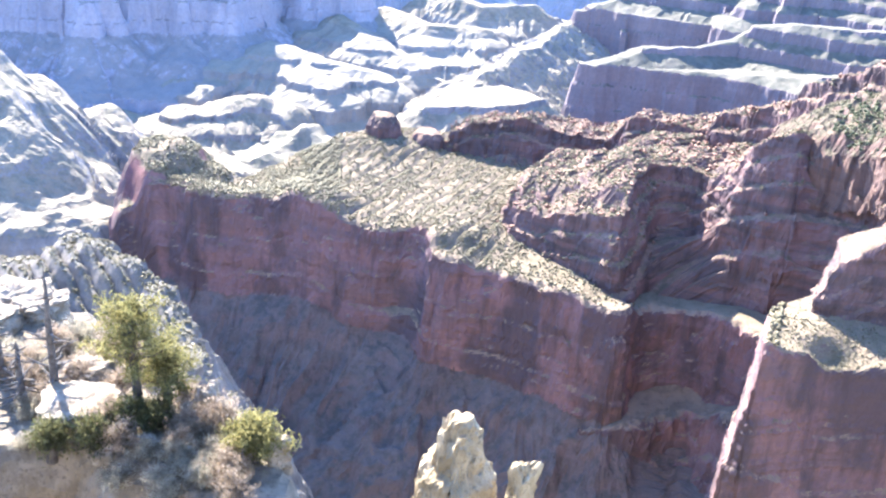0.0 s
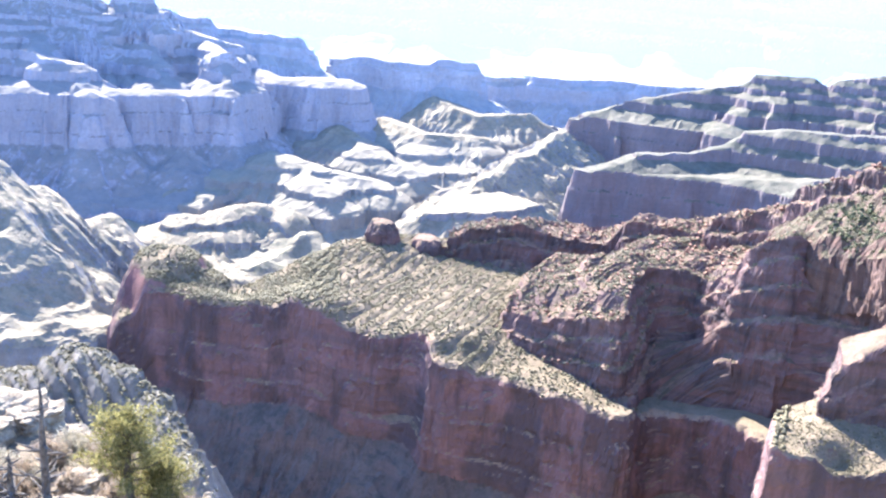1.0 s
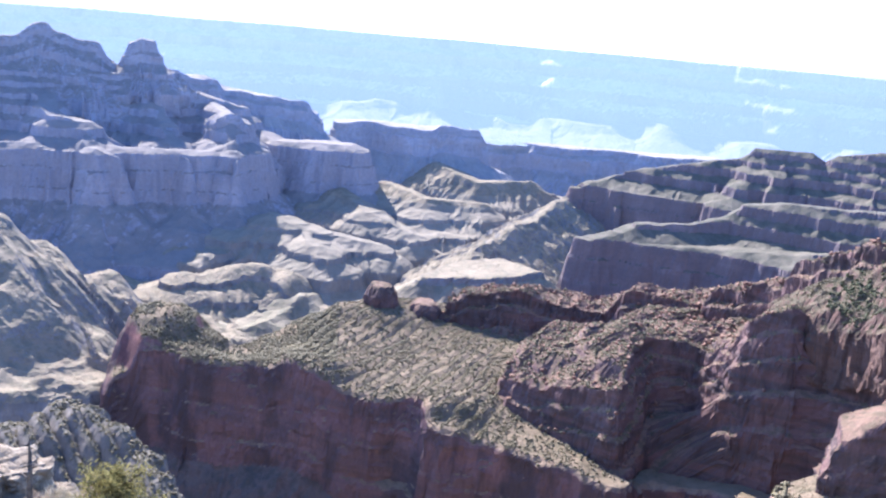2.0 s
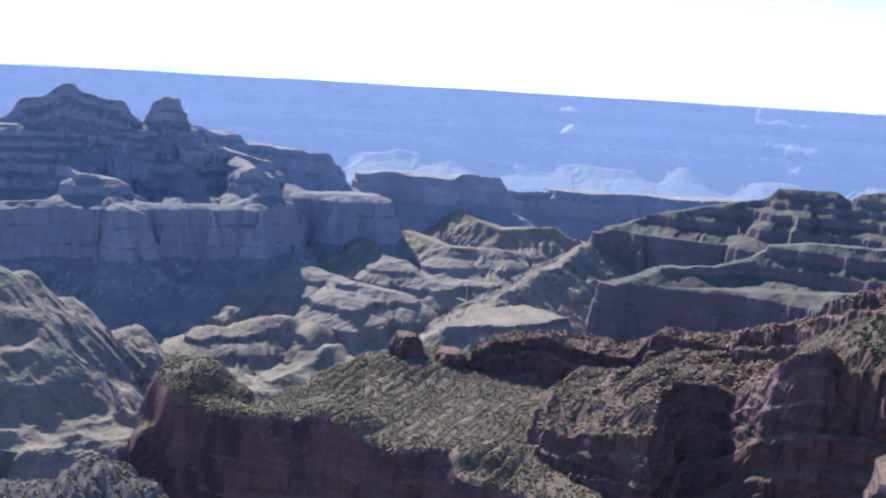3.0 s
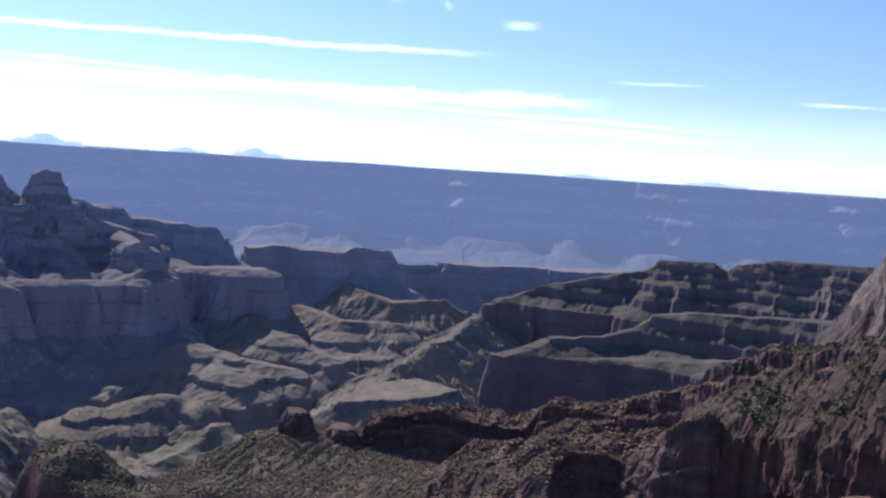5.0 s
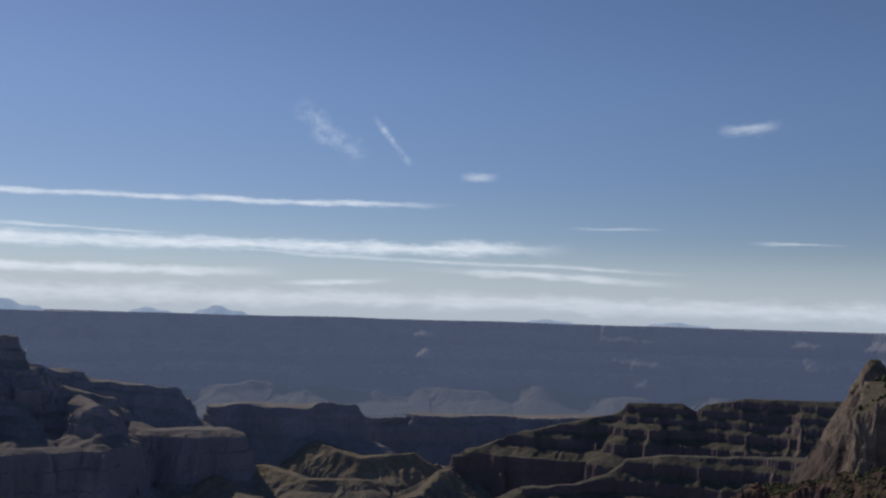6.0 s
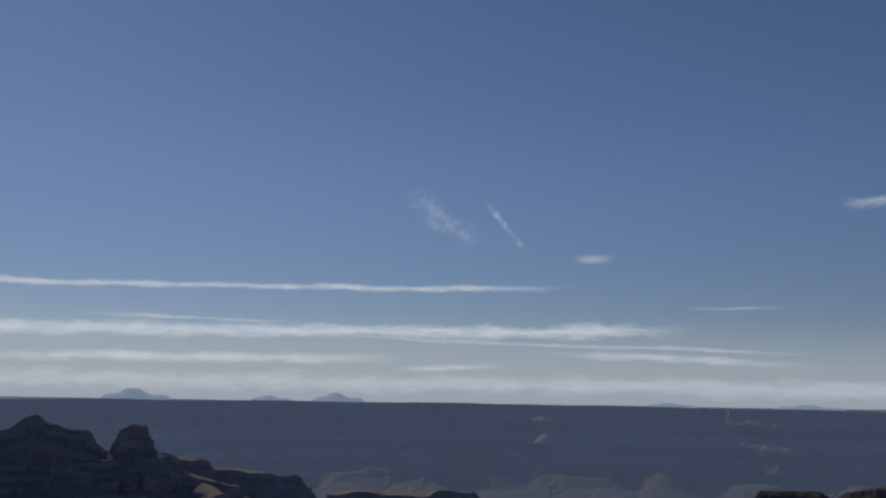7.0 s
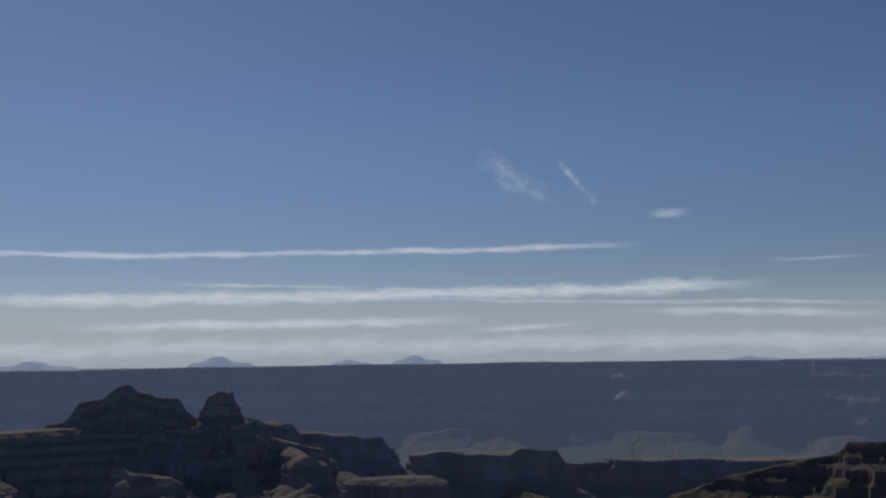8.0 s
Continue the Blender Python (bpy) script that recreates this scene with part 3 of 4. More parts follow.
landform("right_spur", SHALE,
         [(24.7, -21.5, 1165), (25.3, -21.0, 1170), (25.9, -20.3, 1176), (27.2, -18.8, 1190), (40, -17, 1340), (40, 0, 1450), (27, 0, 1270), (24.9, 0, 1230)],
         [(24.7, -21.4, 1165), (25.3, -20.9, 1175), (26.0, -19.9, 1185), (27.2, -18.8, 1200), (31, -17.7, 1240), (40, -17, 1360)],
         [(2, 4), (3, 30), (4, 4), (3, 30), (5, 5), (4, 60)], 2.2, "ledged red rock step with a sunlit crest", "rock spur", wander=2, bite=4, size=30, roll=3, seed=72, flute=0, skirt=False, power=3.6, ledge=3.4, group="rock spurs")

landform("lower_wall", REDFACE, [(9, -34.2, 1256), (12.4, -33.2, 1236), (14.5, -32.4, 1250), (16.5, -31.6, 1288), (18.5, -31.0, 1302), (21, -30.6, 1256), (24, -31, 1190), (26, 0, 1330), (18, 0, 1440), (13, 0, 1420), (9, 0, 1330)],
         [(9, -34.4, 1256), (12.4, -33.2, 1236), (14.5, -32.4, 1250), (16.5, -31.6, 1288), (18.5, -31.0, 1302), (21, -30.6, 1256), (24, -31, 1190), (18, -27.5, 1400), (11, -31, 1300)],
         [(8, 6), (8, 60), (10, 10), (8, 110), (12, 10), (10, 90)], 2.6, "shaded red limestone wall in the alcove", "rock wall", wander=8, bite=12, size=46, roll=4, seed=75, skirt=False)
landform("rock_rib", SHALE, [(20.9, -20.5, 1440), (21.7, -20.1, 1455), (22.5, -19.2, 1475), (22.5, -17.6, 1495), (22.2, -15.6, 1505)], [(20.9, -20.3, 1440), (21.7, -19.9, 1455), (22.5, -19.0, 1475), (22.6, -17.5, 1495), (22.2, -15.5, 1505)],
         [(2, 10), (3, 2), (2, 22), (3, 2), (3, 80)], 2.0, "narrow red rock rib with a sunlit knob", "rock rib", closed=False, wander=2, bite=4, size=24, roll=5, seed=77, radius=4, bottom=-700, skirt=False, group="rock ribs")
landform("rock_rib", SHALE, [(27.3, -18.6, 1330), (27.6, -16.9, 1350), (27.4, -15.5, 1380), (26.8, -14.7, 1410)], [(27.3, -18.4, 1330), (27.6, -16.8, 1350), (27.4, -15.4, 1380), (26.8, -14.5, 1410)],
         [(2, 10), (3, 2), (2, 24), (4, 3), (4, 70)], 2.0, "narrow red rock rib with a sunlit edge", "rock rib", closed=False, wander=2, bite=4, size=24, roll=5, seed=79, radius=4, bottom=-700, skirt=False, group="rock ribs")

landform("pale_cliff", PALE, [(30.0, -5.4, 1470), (31, -4.9, 1460), (32, -4.4, 1470), (34, -3.9, 1460), (44, -3.2, 1340), (44, 0, 1740), (33.5, 0, 1790), (30.6, -5, 1650)], [(30.0, -5.5, 1470), (32, -4.3, 1470), (34, -3.8, 1460), (44, -3.2, 1340), (33, -3.6, 1590)],
         [(3, 6), (7, 94), (14, 18)], 2.6, "pale limestone cliff above a wooded slope", "cliff", wander=6, bite=7, size=45, roll=3, seed=83)
landform("wooded_slope", WOODSOIL, [(24.8, -10.9, 1570), (26, -10.2, 1550), (28, -9.4, 1520), (29.7, -8.7, 1460), (32, -8.3, 1430), (36, -7.5, 1390), (46, -7, 1290), (46, 0, 1590), (30, 0, 1650), (25.2, 0, 1650)],
         [(24.8, -10.8, 1570), (26, -10.1, 1550), (28, -9.3, 1520), (29.7, -8.6, 1460), (32, -8.2, 1430), (36, -7.5, 1390), (46, -7, 1290)],
         [(110, 94), (22, 26), (5, 80)], 2.8, "dark wooded slope above red ledges", "slope", wander=8, bite=10, size=50, roll=8, seed=89, gully=10, bottom=-640, flute=3, skirt=False)
landform("temple_butte", PALE, [(30.6, -2.9, 1905), (31.3, -2.7, 1905), (31.4, -2.8, 1935), (30.7, -2.8, 1935)], [(30.3, -2.9, 1900), (31.0, -2.3, 1925), (31.7, -2.9, 1910)],
         [(12, 14), (6, 16), (10, 14), (6, 18), (38, 56), (5, 18), (54, 76)], 3.0, "pale pointed rock butte with grey faces", "butte", wander=6, bite=7, size=45, roll=3, seed=87, bottom=-420, under=TALUS)

landform("scrubby_spur", SPUR, [(-30, -22.5, 1260), (-21.6, -22.6, 1170), (-20.0, -23.4, 1120), (-18.4, -24.6, 1060), (-16.6, -26.6, 990), (-15.4, -29.2, 910), (-14.7, -33, 800), (-15, -38, 700), (-32, -38, 700)],
         [(-30, -23.5, 1260), (-25, -24.0, 1200), (-21.6, -22.6, 1170), (-20.0, -23.4, 1120), (-18.4, -24.6, 1060), (-16.6, -26.6, 990), (-15.4, -29.2, 910), (-14.7, -33, 800), (-15, -38, 700), (-21, -29, 980), (-24, -28.5, 1000), (-20, -34, 820), (-30, -30, 950), (-30, -37, 720)],
         [(3, 16), (8, 8), (4, 26), (30, 40), (40, 60)], 2.2, "sunlit grey scrubby spur with broken rock along its edge", "rock spur", wander=7, bite=11, size=40, roll=9, seed=115, flute=0, gully=0, ribs=(17, -38, 9.0, -40, 0))

# ---- middle valley ----
landform("shale_hill", HILL, [(-27.5, -12.0, 2080), (-25.8, -12.4, 2120), (-24.1, -14.0, 2180), (-20.5, -15.8, 2270), (-16.9, -17.6, 2330)], [(-27.5, -11.9, 2080), (-25.8, -12.2, 2120), (-24.1, -13.9, 2180), (-20.5, -15.7, 2270), (-16.9, -17.5, 2330)],
         [(70, 22), (150, 62), (130, 66)], 4.0, "sunlit grey-tan shale hill cut by gullies", "hill", closed=False, wander=14, bite=14, size=110, roll=6, seed=91, spread=0.6, gully=5, radius=10, flute=16, flute_size=70, spurs=(75, -62, 8))
landform("shale_hill", HILL, [(-15.7, -15.8, 2500), (-11.0, -15.0, 2560), (-9.8, -15.5, 2560), (-7.1, -17.5, 2450)], [(-15.7, -15.7, 2500), (-11.0, -14.9, 2560), (-9.8, -15.4, 2560), (-7.1, -17.4, 2450)],
         [(60, 10), (4, 12), (70, 20), (4, 12), (90, 26), (4, 12), (120, 50)], 4.5, "terraced sunlit shale hill", "hill", closed=False, wander=14, bite=14, size=110, roll=5, seed=95, spread=0.6, gully=3, flute=8, flute_size=60, spurs=(55, -40, 9))
landform("valley_flat", HILL, [(-1.6, -15.3, 2150), (3, -15.0, 2160), (6.5, -14.3, 2300), (4, -13.7, 2450), (1, -14.2, 2350)], [(-1.6, -15.3, 2150), (3, -15.0, 2160), (6.5, -14.2, 2300), (4, -13.6, 2450), (1, -14.1, 2350)],
         [(6, 16), (60, 30), (80, 40)], 5.0, "pale tan flat bench above the creek", "bench", wander=12, bite=10, size=90, roll=3, seed=99)
landform("shale_hill", HILL, [(2.6, -13.0, 2650), (5, -11.5, 2850), (7.3, -9.8, 3150), (9, -9, 3300)], [(2.6, -12.9, 2650), (5, -11.4, 2850), (7.3, -9.7, 3150), (9, -9, 3300)],
         [(20, 8), (80, 40), (110, 62)], 4.0, "fluted pale slope under a red mesa", "hill", closed=False, wander=10, bite=14, size=80, roll=4, seed=111, gully=4, radius=10, flute=26, flute_size=38, flute_from=5)

for label, lines in (("sunlit tan bench with a dark cliff edge", [[(-10.4, -12.0, 2900, 15), (-8.9, -12.5, 2850, 26), (-7.1, -12.95, 2800, 26), (-4.0, -13.45, 2780, 8)], [(-8.0, -12.8, 2820, 14), (-7.4, -13.8, 2680, 10)]]),
                     ("long sunlit tan bench above the inner gorge", [[(-6.3, -10.3, 3220, 15), (-4.5, -11.5, 3060, 22), (-2.1, -12.6, 2960, 6)], [(-3.6, -9.7, 3360, 15), (-1, -10.5, 3200, 20), (2.4, -10.5, 3230, 5)], [(-0.8, -8.3, 3600, 15), (2, -9.2, 3480, 16), (5, -8.9, 3560, 8)]])):
    massif("shale_bench", HILL, SLOPE, lines, 5.0, label, "bench", "benches along the creek", slope=0.58, spread=0.9, size=110, rough=5, bottom=-860, seed=107, beds=LOW_BEDS)

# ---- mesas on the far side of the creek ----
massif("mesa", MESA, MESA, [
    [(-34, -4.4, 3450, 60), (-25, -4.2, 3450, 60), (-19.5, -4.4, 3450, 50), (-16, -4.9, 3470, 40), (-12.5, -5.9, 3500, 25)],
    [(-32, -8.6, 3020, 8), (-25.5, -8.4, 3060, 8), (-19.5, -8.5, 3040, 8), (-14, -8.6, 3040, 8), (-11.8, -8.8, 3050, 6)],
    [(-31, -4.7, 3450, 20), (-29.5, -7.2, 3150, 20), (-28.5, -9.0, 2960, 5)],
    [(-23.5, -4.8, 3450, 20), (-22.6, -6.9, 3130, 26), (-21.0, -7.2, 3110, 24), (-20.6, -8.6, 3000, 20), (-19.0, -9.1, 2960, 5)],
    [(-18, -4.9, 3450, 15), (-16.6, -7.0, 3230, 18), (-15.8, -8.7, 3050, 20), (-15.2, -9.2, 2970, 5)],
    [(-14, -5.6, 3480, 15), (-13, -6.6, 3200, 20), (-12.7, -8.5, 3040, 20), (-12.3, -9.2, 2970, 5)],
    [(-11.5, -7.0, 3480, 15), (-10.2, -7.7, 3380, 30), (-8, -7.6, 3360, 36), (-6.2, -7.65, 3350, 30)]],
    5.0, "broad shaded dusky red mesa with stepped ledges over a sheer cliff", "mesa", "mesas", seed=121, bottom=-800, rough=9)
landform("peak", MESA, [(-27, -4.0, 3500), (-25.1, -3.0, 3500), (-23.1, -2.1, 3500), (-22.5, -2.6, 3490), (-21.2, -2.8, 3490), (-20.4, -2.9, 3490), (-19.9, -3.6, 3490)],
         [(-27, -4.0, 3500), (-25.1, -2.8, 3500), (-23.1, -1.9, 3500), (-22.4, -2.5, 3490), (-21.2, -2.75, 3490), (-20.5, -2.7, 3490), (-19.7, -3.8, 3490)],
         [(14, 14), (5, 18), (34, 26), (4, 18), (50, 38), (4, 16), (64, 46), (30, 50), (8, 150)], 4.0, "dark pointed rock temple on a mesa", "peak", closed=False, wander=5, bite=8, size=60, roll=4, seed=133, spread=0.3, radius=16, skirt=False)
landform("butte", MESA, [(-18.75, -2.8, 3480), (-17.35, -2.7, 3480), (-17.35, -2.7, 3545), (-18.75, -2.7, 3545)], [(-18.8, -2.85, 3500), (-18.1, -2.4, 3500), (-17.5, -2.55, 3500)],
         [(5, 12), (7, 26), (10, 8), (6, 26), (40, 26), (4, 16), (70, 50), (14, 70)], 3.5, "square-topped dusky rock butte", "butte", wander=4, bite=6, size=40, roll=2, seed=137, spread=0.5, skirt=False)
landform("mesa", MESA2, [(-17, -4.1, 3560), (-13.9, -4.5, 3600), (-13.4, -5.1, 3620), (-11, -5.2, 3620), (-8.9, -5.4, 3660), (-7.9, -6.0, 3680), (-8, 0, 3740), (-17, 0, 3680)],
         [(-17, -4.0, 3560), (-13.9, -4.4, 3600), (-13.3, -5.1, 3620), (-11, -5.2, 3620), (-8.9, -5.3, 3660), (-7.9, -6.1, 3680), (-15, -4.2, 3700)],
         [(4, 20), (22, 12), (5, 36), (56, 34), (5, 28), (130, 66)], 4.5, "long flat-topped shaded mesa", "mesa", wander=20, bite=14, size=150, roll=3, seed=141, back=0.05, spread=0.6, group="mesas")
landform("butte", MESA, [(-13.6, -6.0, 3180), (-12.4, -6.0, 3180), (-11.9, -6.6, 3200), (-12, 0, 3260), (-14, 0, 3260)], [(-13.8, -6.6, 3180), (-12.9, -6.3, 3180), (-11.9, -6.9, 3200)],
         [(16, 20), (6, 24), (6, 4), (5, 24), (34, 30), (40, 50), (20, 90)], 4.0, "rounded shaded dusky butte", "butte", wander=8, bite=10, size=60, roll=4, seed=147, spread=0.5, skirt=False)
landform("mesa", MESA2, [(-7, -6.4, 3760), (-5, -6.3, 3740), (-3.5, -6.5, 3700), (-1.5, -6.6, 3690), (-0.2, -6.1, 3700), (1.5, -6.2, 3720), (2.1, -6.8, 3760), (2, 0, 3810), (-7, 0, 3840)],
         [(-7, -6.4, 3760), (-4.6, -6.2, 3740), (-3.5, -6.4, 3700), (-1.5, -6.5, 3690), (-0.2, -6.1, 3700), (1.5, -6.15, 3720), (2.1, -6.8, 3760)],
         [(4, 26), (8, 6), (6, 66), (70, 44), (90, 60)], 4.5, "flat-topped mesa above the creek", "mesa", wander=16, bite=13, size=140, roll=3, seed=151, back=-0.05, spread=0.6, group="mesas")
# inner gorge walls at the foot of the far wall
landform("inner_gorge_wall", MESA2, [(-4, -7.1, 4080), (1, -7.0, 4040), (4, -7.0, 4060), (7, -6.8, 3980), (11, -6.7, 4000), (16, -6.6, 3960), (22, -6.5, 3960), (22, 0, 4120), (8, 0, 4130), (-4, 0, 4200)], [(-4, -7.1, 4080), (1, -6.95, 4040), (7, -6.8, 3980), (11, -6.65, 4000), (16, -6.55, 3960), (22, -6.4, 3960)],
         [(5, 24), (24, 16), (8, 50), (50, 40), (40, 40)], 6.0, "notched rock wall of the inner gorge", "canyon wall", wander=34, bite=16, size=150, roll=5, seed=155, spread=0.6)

# ---- mesas on the near side of the creek ----
massif("mesa", NEARMESA, SLOPE, [
    [(16.5, -9.7, 2520, 8), (18, -8.75, 2530, 16), (19.8, -8.45, 2530, 20), (24.8, -8.2, 2530, 25), (33, -7.8, 2450, 25)],
    [(17, -9.6, 2520, 12), (14, -10.4, 2440, 15), (11.9, -10.6, 2420, 15), (10.6, -11.3, 2390, 18), (8.7, -11.9, 2350, 22)],
    [(24, -10.6, 2350, 30), (20.8, -11.2, 2370, 30), (16.8, -11.5, 2385, 30), (12, -11.7, 2370, 30)]],
    4.5, "dark flat-topped red mesa with a grey-green lower step", "mesa", "mesas", seed=161, bottom=-720, lift=-24)
massif("mesa", NEARMESA, SLOPE, [
    [(33, -4.7, 3280, 14), (24.4, -5.0, 3285, 14), (22.3, -5.4, 3285, 10), (21.8, -5.9, 3285, 4), (20.7, -5.45, 3285, 8), (17.7, -5.55, 3280, 10), (16.5, -6.3, 3260, 12), (13.7, -6.9, 3250, 14), (11, -7.7, 3240, 12)],
    [(11, -7.8, 3240, 12), (9, -8.5, 3210, 20), (7.9, -8.95, 3190, 26), (6.7, -10.4, 3160, 10)],
    [(29, -9.0, 3050, 30), (17, -8.95, 3125, 30), (10.9, -8.85, 3160, 30)]],
    5.0, "tiered dark red mesa with a humped skyline", "mesa", "mesas", seed=173, bottom=-760, lift=-24)


# ---- scrub ----
def leafy(name, c1, c2, scale=0.9, thin=False):
    m, tools = material(name)
    node, calc, blend, ramp, grain = tools
    geo = node("ShaderNodeNewGeometry")
    pos = geo.outputs["Position"]
    c = blend(geo.outputs["Random Per Island"], c1, c2)
    c = blend(calc("MULTIPLY", ramp(grain(pos, scale, 4.0, 0.7), 0.4, 0.65), 0.6), c, [v * 0.5 for v in c1])
    finish(m, tools, c, 0.8, grain(pos, scale * 2, 3.0), 0.8, 0.5, 0.15)
    if thin:
        lit = node("ShaderNodeBsdfTranslucent", ins={0: c})
        both = node("ShaderNodeMixShader", ins={0: 0.5, 1: m.node_tree.nodes["Principled BSDF"].outputs[0], 2: lit.outputs[0]})
        m.node_tree.links.new(both.outputs[0], m.node_tree.nodes["Material Output"].inputs[0])
    return m


SCRUB = leafy("dusty_scrub_leaves", (0.105, 0.092, 0.053), (0.205, 0.175, 0.108))
PINE = leafy("dark_pine_needles", (0.045, 0.055, 0.03), (0.12, 0.125, 0.065))
PHI = (1 + 5 ** 0.5) / 2
BALL = np.array([(-1, PHI, 0), (1, PHI, 0), (-1, -PHI, 0), (1, -PHI, 0), (0, -1, PHI), (0, 1, PHI), (0, -1, -PHI), (0, 1, -PHI), (PHI, 0, -1), (PHI, 0, 1), (-PHI, 0, -1), (-PHI, 0, 1)]) / 1.9
BALL_FACES = np.array([(0, 11, 5), (0, 5, 1), (0, 1, 7), (0, 7, 10), (0, 10, 11), (1, 5, 9), (5, 11, 4), (11, 10, 2), (10, 7, 6), (7, 1, 8), (3, 9, 4), (3, 4, 2), (3, 2, 6), (3, 6, 8), (3, 8, 9), (4, 9, 5), (2, 4, 11), (6, 2, 10), (8, 6, 7), (9, 8, 1)])


def triangles(name, verts, faces, mat):
    mesh = bpy.data.meshes.new(name)
    mesh.vertices.add(len(verts))
    mesh.vertices.foreach_set("co", np.asarray(verts, np.float32).ravel())
    mesh.loops.add(faces.size)
    mesh.loops.foreach_set("vertex_index", np.asarray(faces, np.int32).ravel())
    mesh.polygons.add(len(faces))
    mesh.polygons.foreach_set("loop_start", np.arange(0, faces.size, 3, dtype=np.int32))
    mesh.update(calc_edges=True)
    mesh.materials.append(mat)
    return new(name, mesh)


def scatter(name, land, count, low, high, mat, label, category, inside=0.0, tall=0.85, rows=None, seed=1, zone=None):
    """Shrubs strewn over the flatter ground of a landform. rows: width and bearing of the lines in which they stand."""
    rng = np.random.default_rng(seed)
    x, y, h, o = SURFACES[land]
    dx = np.hypot(x[1:-1, 2:] - x[1:-1, :-2], y[1:-1, 2:] - y[1:-1, :-2]) + 0.5
    dy = np.hypot(x[2:, 1:-1] - x[:-2, 1:-1], y[2:, 1:-1] - y[:-2, 1:-1]) + 0.5
    steep = np.hypot((h[1:-1, 2:] - h[1:-1, :-2]) / dx, (h[2:, 1:-1] - h[:-2, 1:-1]) / dy)
    x, y, h, o = x[1:-1, 1:-1], y[1:-1, 1:-1], h[1:-1, 1:-1], o[1:-1, 1:-1]
    want = (o < inside) * np.clip(1.4 - steep, 0, 1) * np.clip(0.6 + cloudy(x, y, 60, seed + 5, 3), 0.05, 1)
    if rows:
        wide, turn = rows
        across = x * math.cos(radians(turn)) - y * math.sin(radians(turn)) + 8 * cloudy(x, y, 90, 20, 2)
        want = want * (0.12 + (0.5 + 0.5 * np.sin(across * 2 * math.pi / wide)) ** 3)
    if zone is not None:
        b = np.degrees(np.arctan2(x, y))
        want = want * ((b > zone[0]) & (b < zone[1]))
    p = want.ravel() / want.sum()
    pick = rng.choice(p.size, size=count, p=p)
    place = np.stack([x.ravel()[pick], y.ravel()[pick], h.ravel()[pick]], -1)
    size = low + (high - low) * rng.random(count) ** 1.8
    shape = BALL[None] * rng.uniform(0.6, 1.25, (count, 12, 1))
    shape = shape * (size[:, None, None] * 0.5) * np.array([1, 1, tall])
    shape[:, :, 2] += (size * 0.32 * tall)[:, None]
    verts = (place[:, None, :] + shape).reshape(-1, 3)
    faces = (BALL_FACES[None] + 12 * np.arange(count)[:, None, None]).reshape(-1, 3)
    return tagged(triangles(name, verts, faces, mat), label, category, kind="stuff")


BLOCKS = rock("red_loose_blocks", (0.25, 0.135, 0.10), (0.14, 0.088, 0.075), (0.27, 0.165, 0.115), (0.18, 0.125, 0.09), band=0.2, size=0.4)
scatter("rubble", "ledged_sandstone_ridge", 2600, 2.5, 9.0, BLOCKS, "broken red sandstone blocks on the ridge", "rocks", inside=70, tall=0.75, seed=14)
scatter("rubble", "back_ridge", 2200, 2.5, 9.0, BLOCKS, "broken red sandstone blocks on a back ridge", "rocks", inside=70, tall=0.9, seed=15)
scatter("scrub", "red_limestone_ridge", 11000, 1.7, 4.4, SCRUB, "dusty olive scrub on the ridge top", "scrub", inside=8, rows=(24, 24), seed=2, zone=(-9, 6))
scatter("scrub", "red_limestone_ridge", 9000, 2.0, 5.5, SCRUB, "dusty olive scrub along the cliff edge", "scrub", inside=14, seed=3, zone=(-21, 14))
scatter("scrub", "red_limestone_ridge", 7000, 2.5, 6.0, SCRUB, "dusty olive scrub on the ridge end", "scrub", inside=10, seed=23, zone=(-19, -6))
scatter("scrub", "wooded_slope", 15000, 1.5, 4.0, SCRUB, "grey-green scrub between the pines", "scrub", inside=125, seed=24, zone=(20, 42))
scatter("scrub", "ledged_sandstone_ridge", 14000, 2.0, 5.5, SCRUB, "dusty olive scrub on red ledges", "scrub", inside=60, seed=4)
scatter("scrub", "back_ridge", 10000, 2.0, 5.5, SCRUB, "dusty olive scrub on a broken ridge", "scrub", inside=90, seed=5)
scatter("scrub", "right_spur", 2600, 1.4, 3.4, SCRUB, "dusty olive scrub on a rock spur", "scrub", inside=6, seed=6)
scatter("scrub", "right_spur", 90, 4.0, 8.0, SCRUB, "clump of tall olive shrubs on a rock spur", "scrub", inside=4, seed=16, zone=(21.9, 22.8), tall=1.1)
scatter("scrub", "scrubby_spur", 5000, 1.6, 4.5, SCRUB, "pale dusty scrub on a sunlit spur", "scrub", inside=150, seed=9, zone=(-28, -13))
scatter("wood", "wooded_slope", 7000, 2.0, 5.5, PINE, "dark pines and scrub on the slope", "trees", inside=125, tall=1.2, seed=7, zone=(23, 40))
scatter("wood", "pale_cliff", 500, 3.0, 9.0, PINE, "dark pines on top of a pale cliff", "trees", inside=2, tall=1.5, seed=8, zone=(28, 40))


# ---- foreground ledge ----
def plain(name, c1, c2, scale, dark=0.55, bump=0.05, rough=0.9):
    m, tools = material(name)
    node, calc, blend, ramp, grain = tools
    pos = node("ShaderNodeNewGeometry").outputs["Position"]
    c = blend(ramp(grain(pos, scale, 5.0, 0.6), 0.35, 0.65), c1, c2)
    c = blend(calc("MULTIPLY", ramp(grain(pos, scale * 5, 4.0, 0.7), 0.5, 0.7), 0.6), c, [v * dark for v in c1])
    h = calc("ADD", grain(pos, scale * 3, 6.0, 0.65), calc("MULTIPLY", grain(pos, scale * 0.8, 3.0), 1.5))
    return finish(m, tools, c, rough, h, 0.9, bump, 0.15)


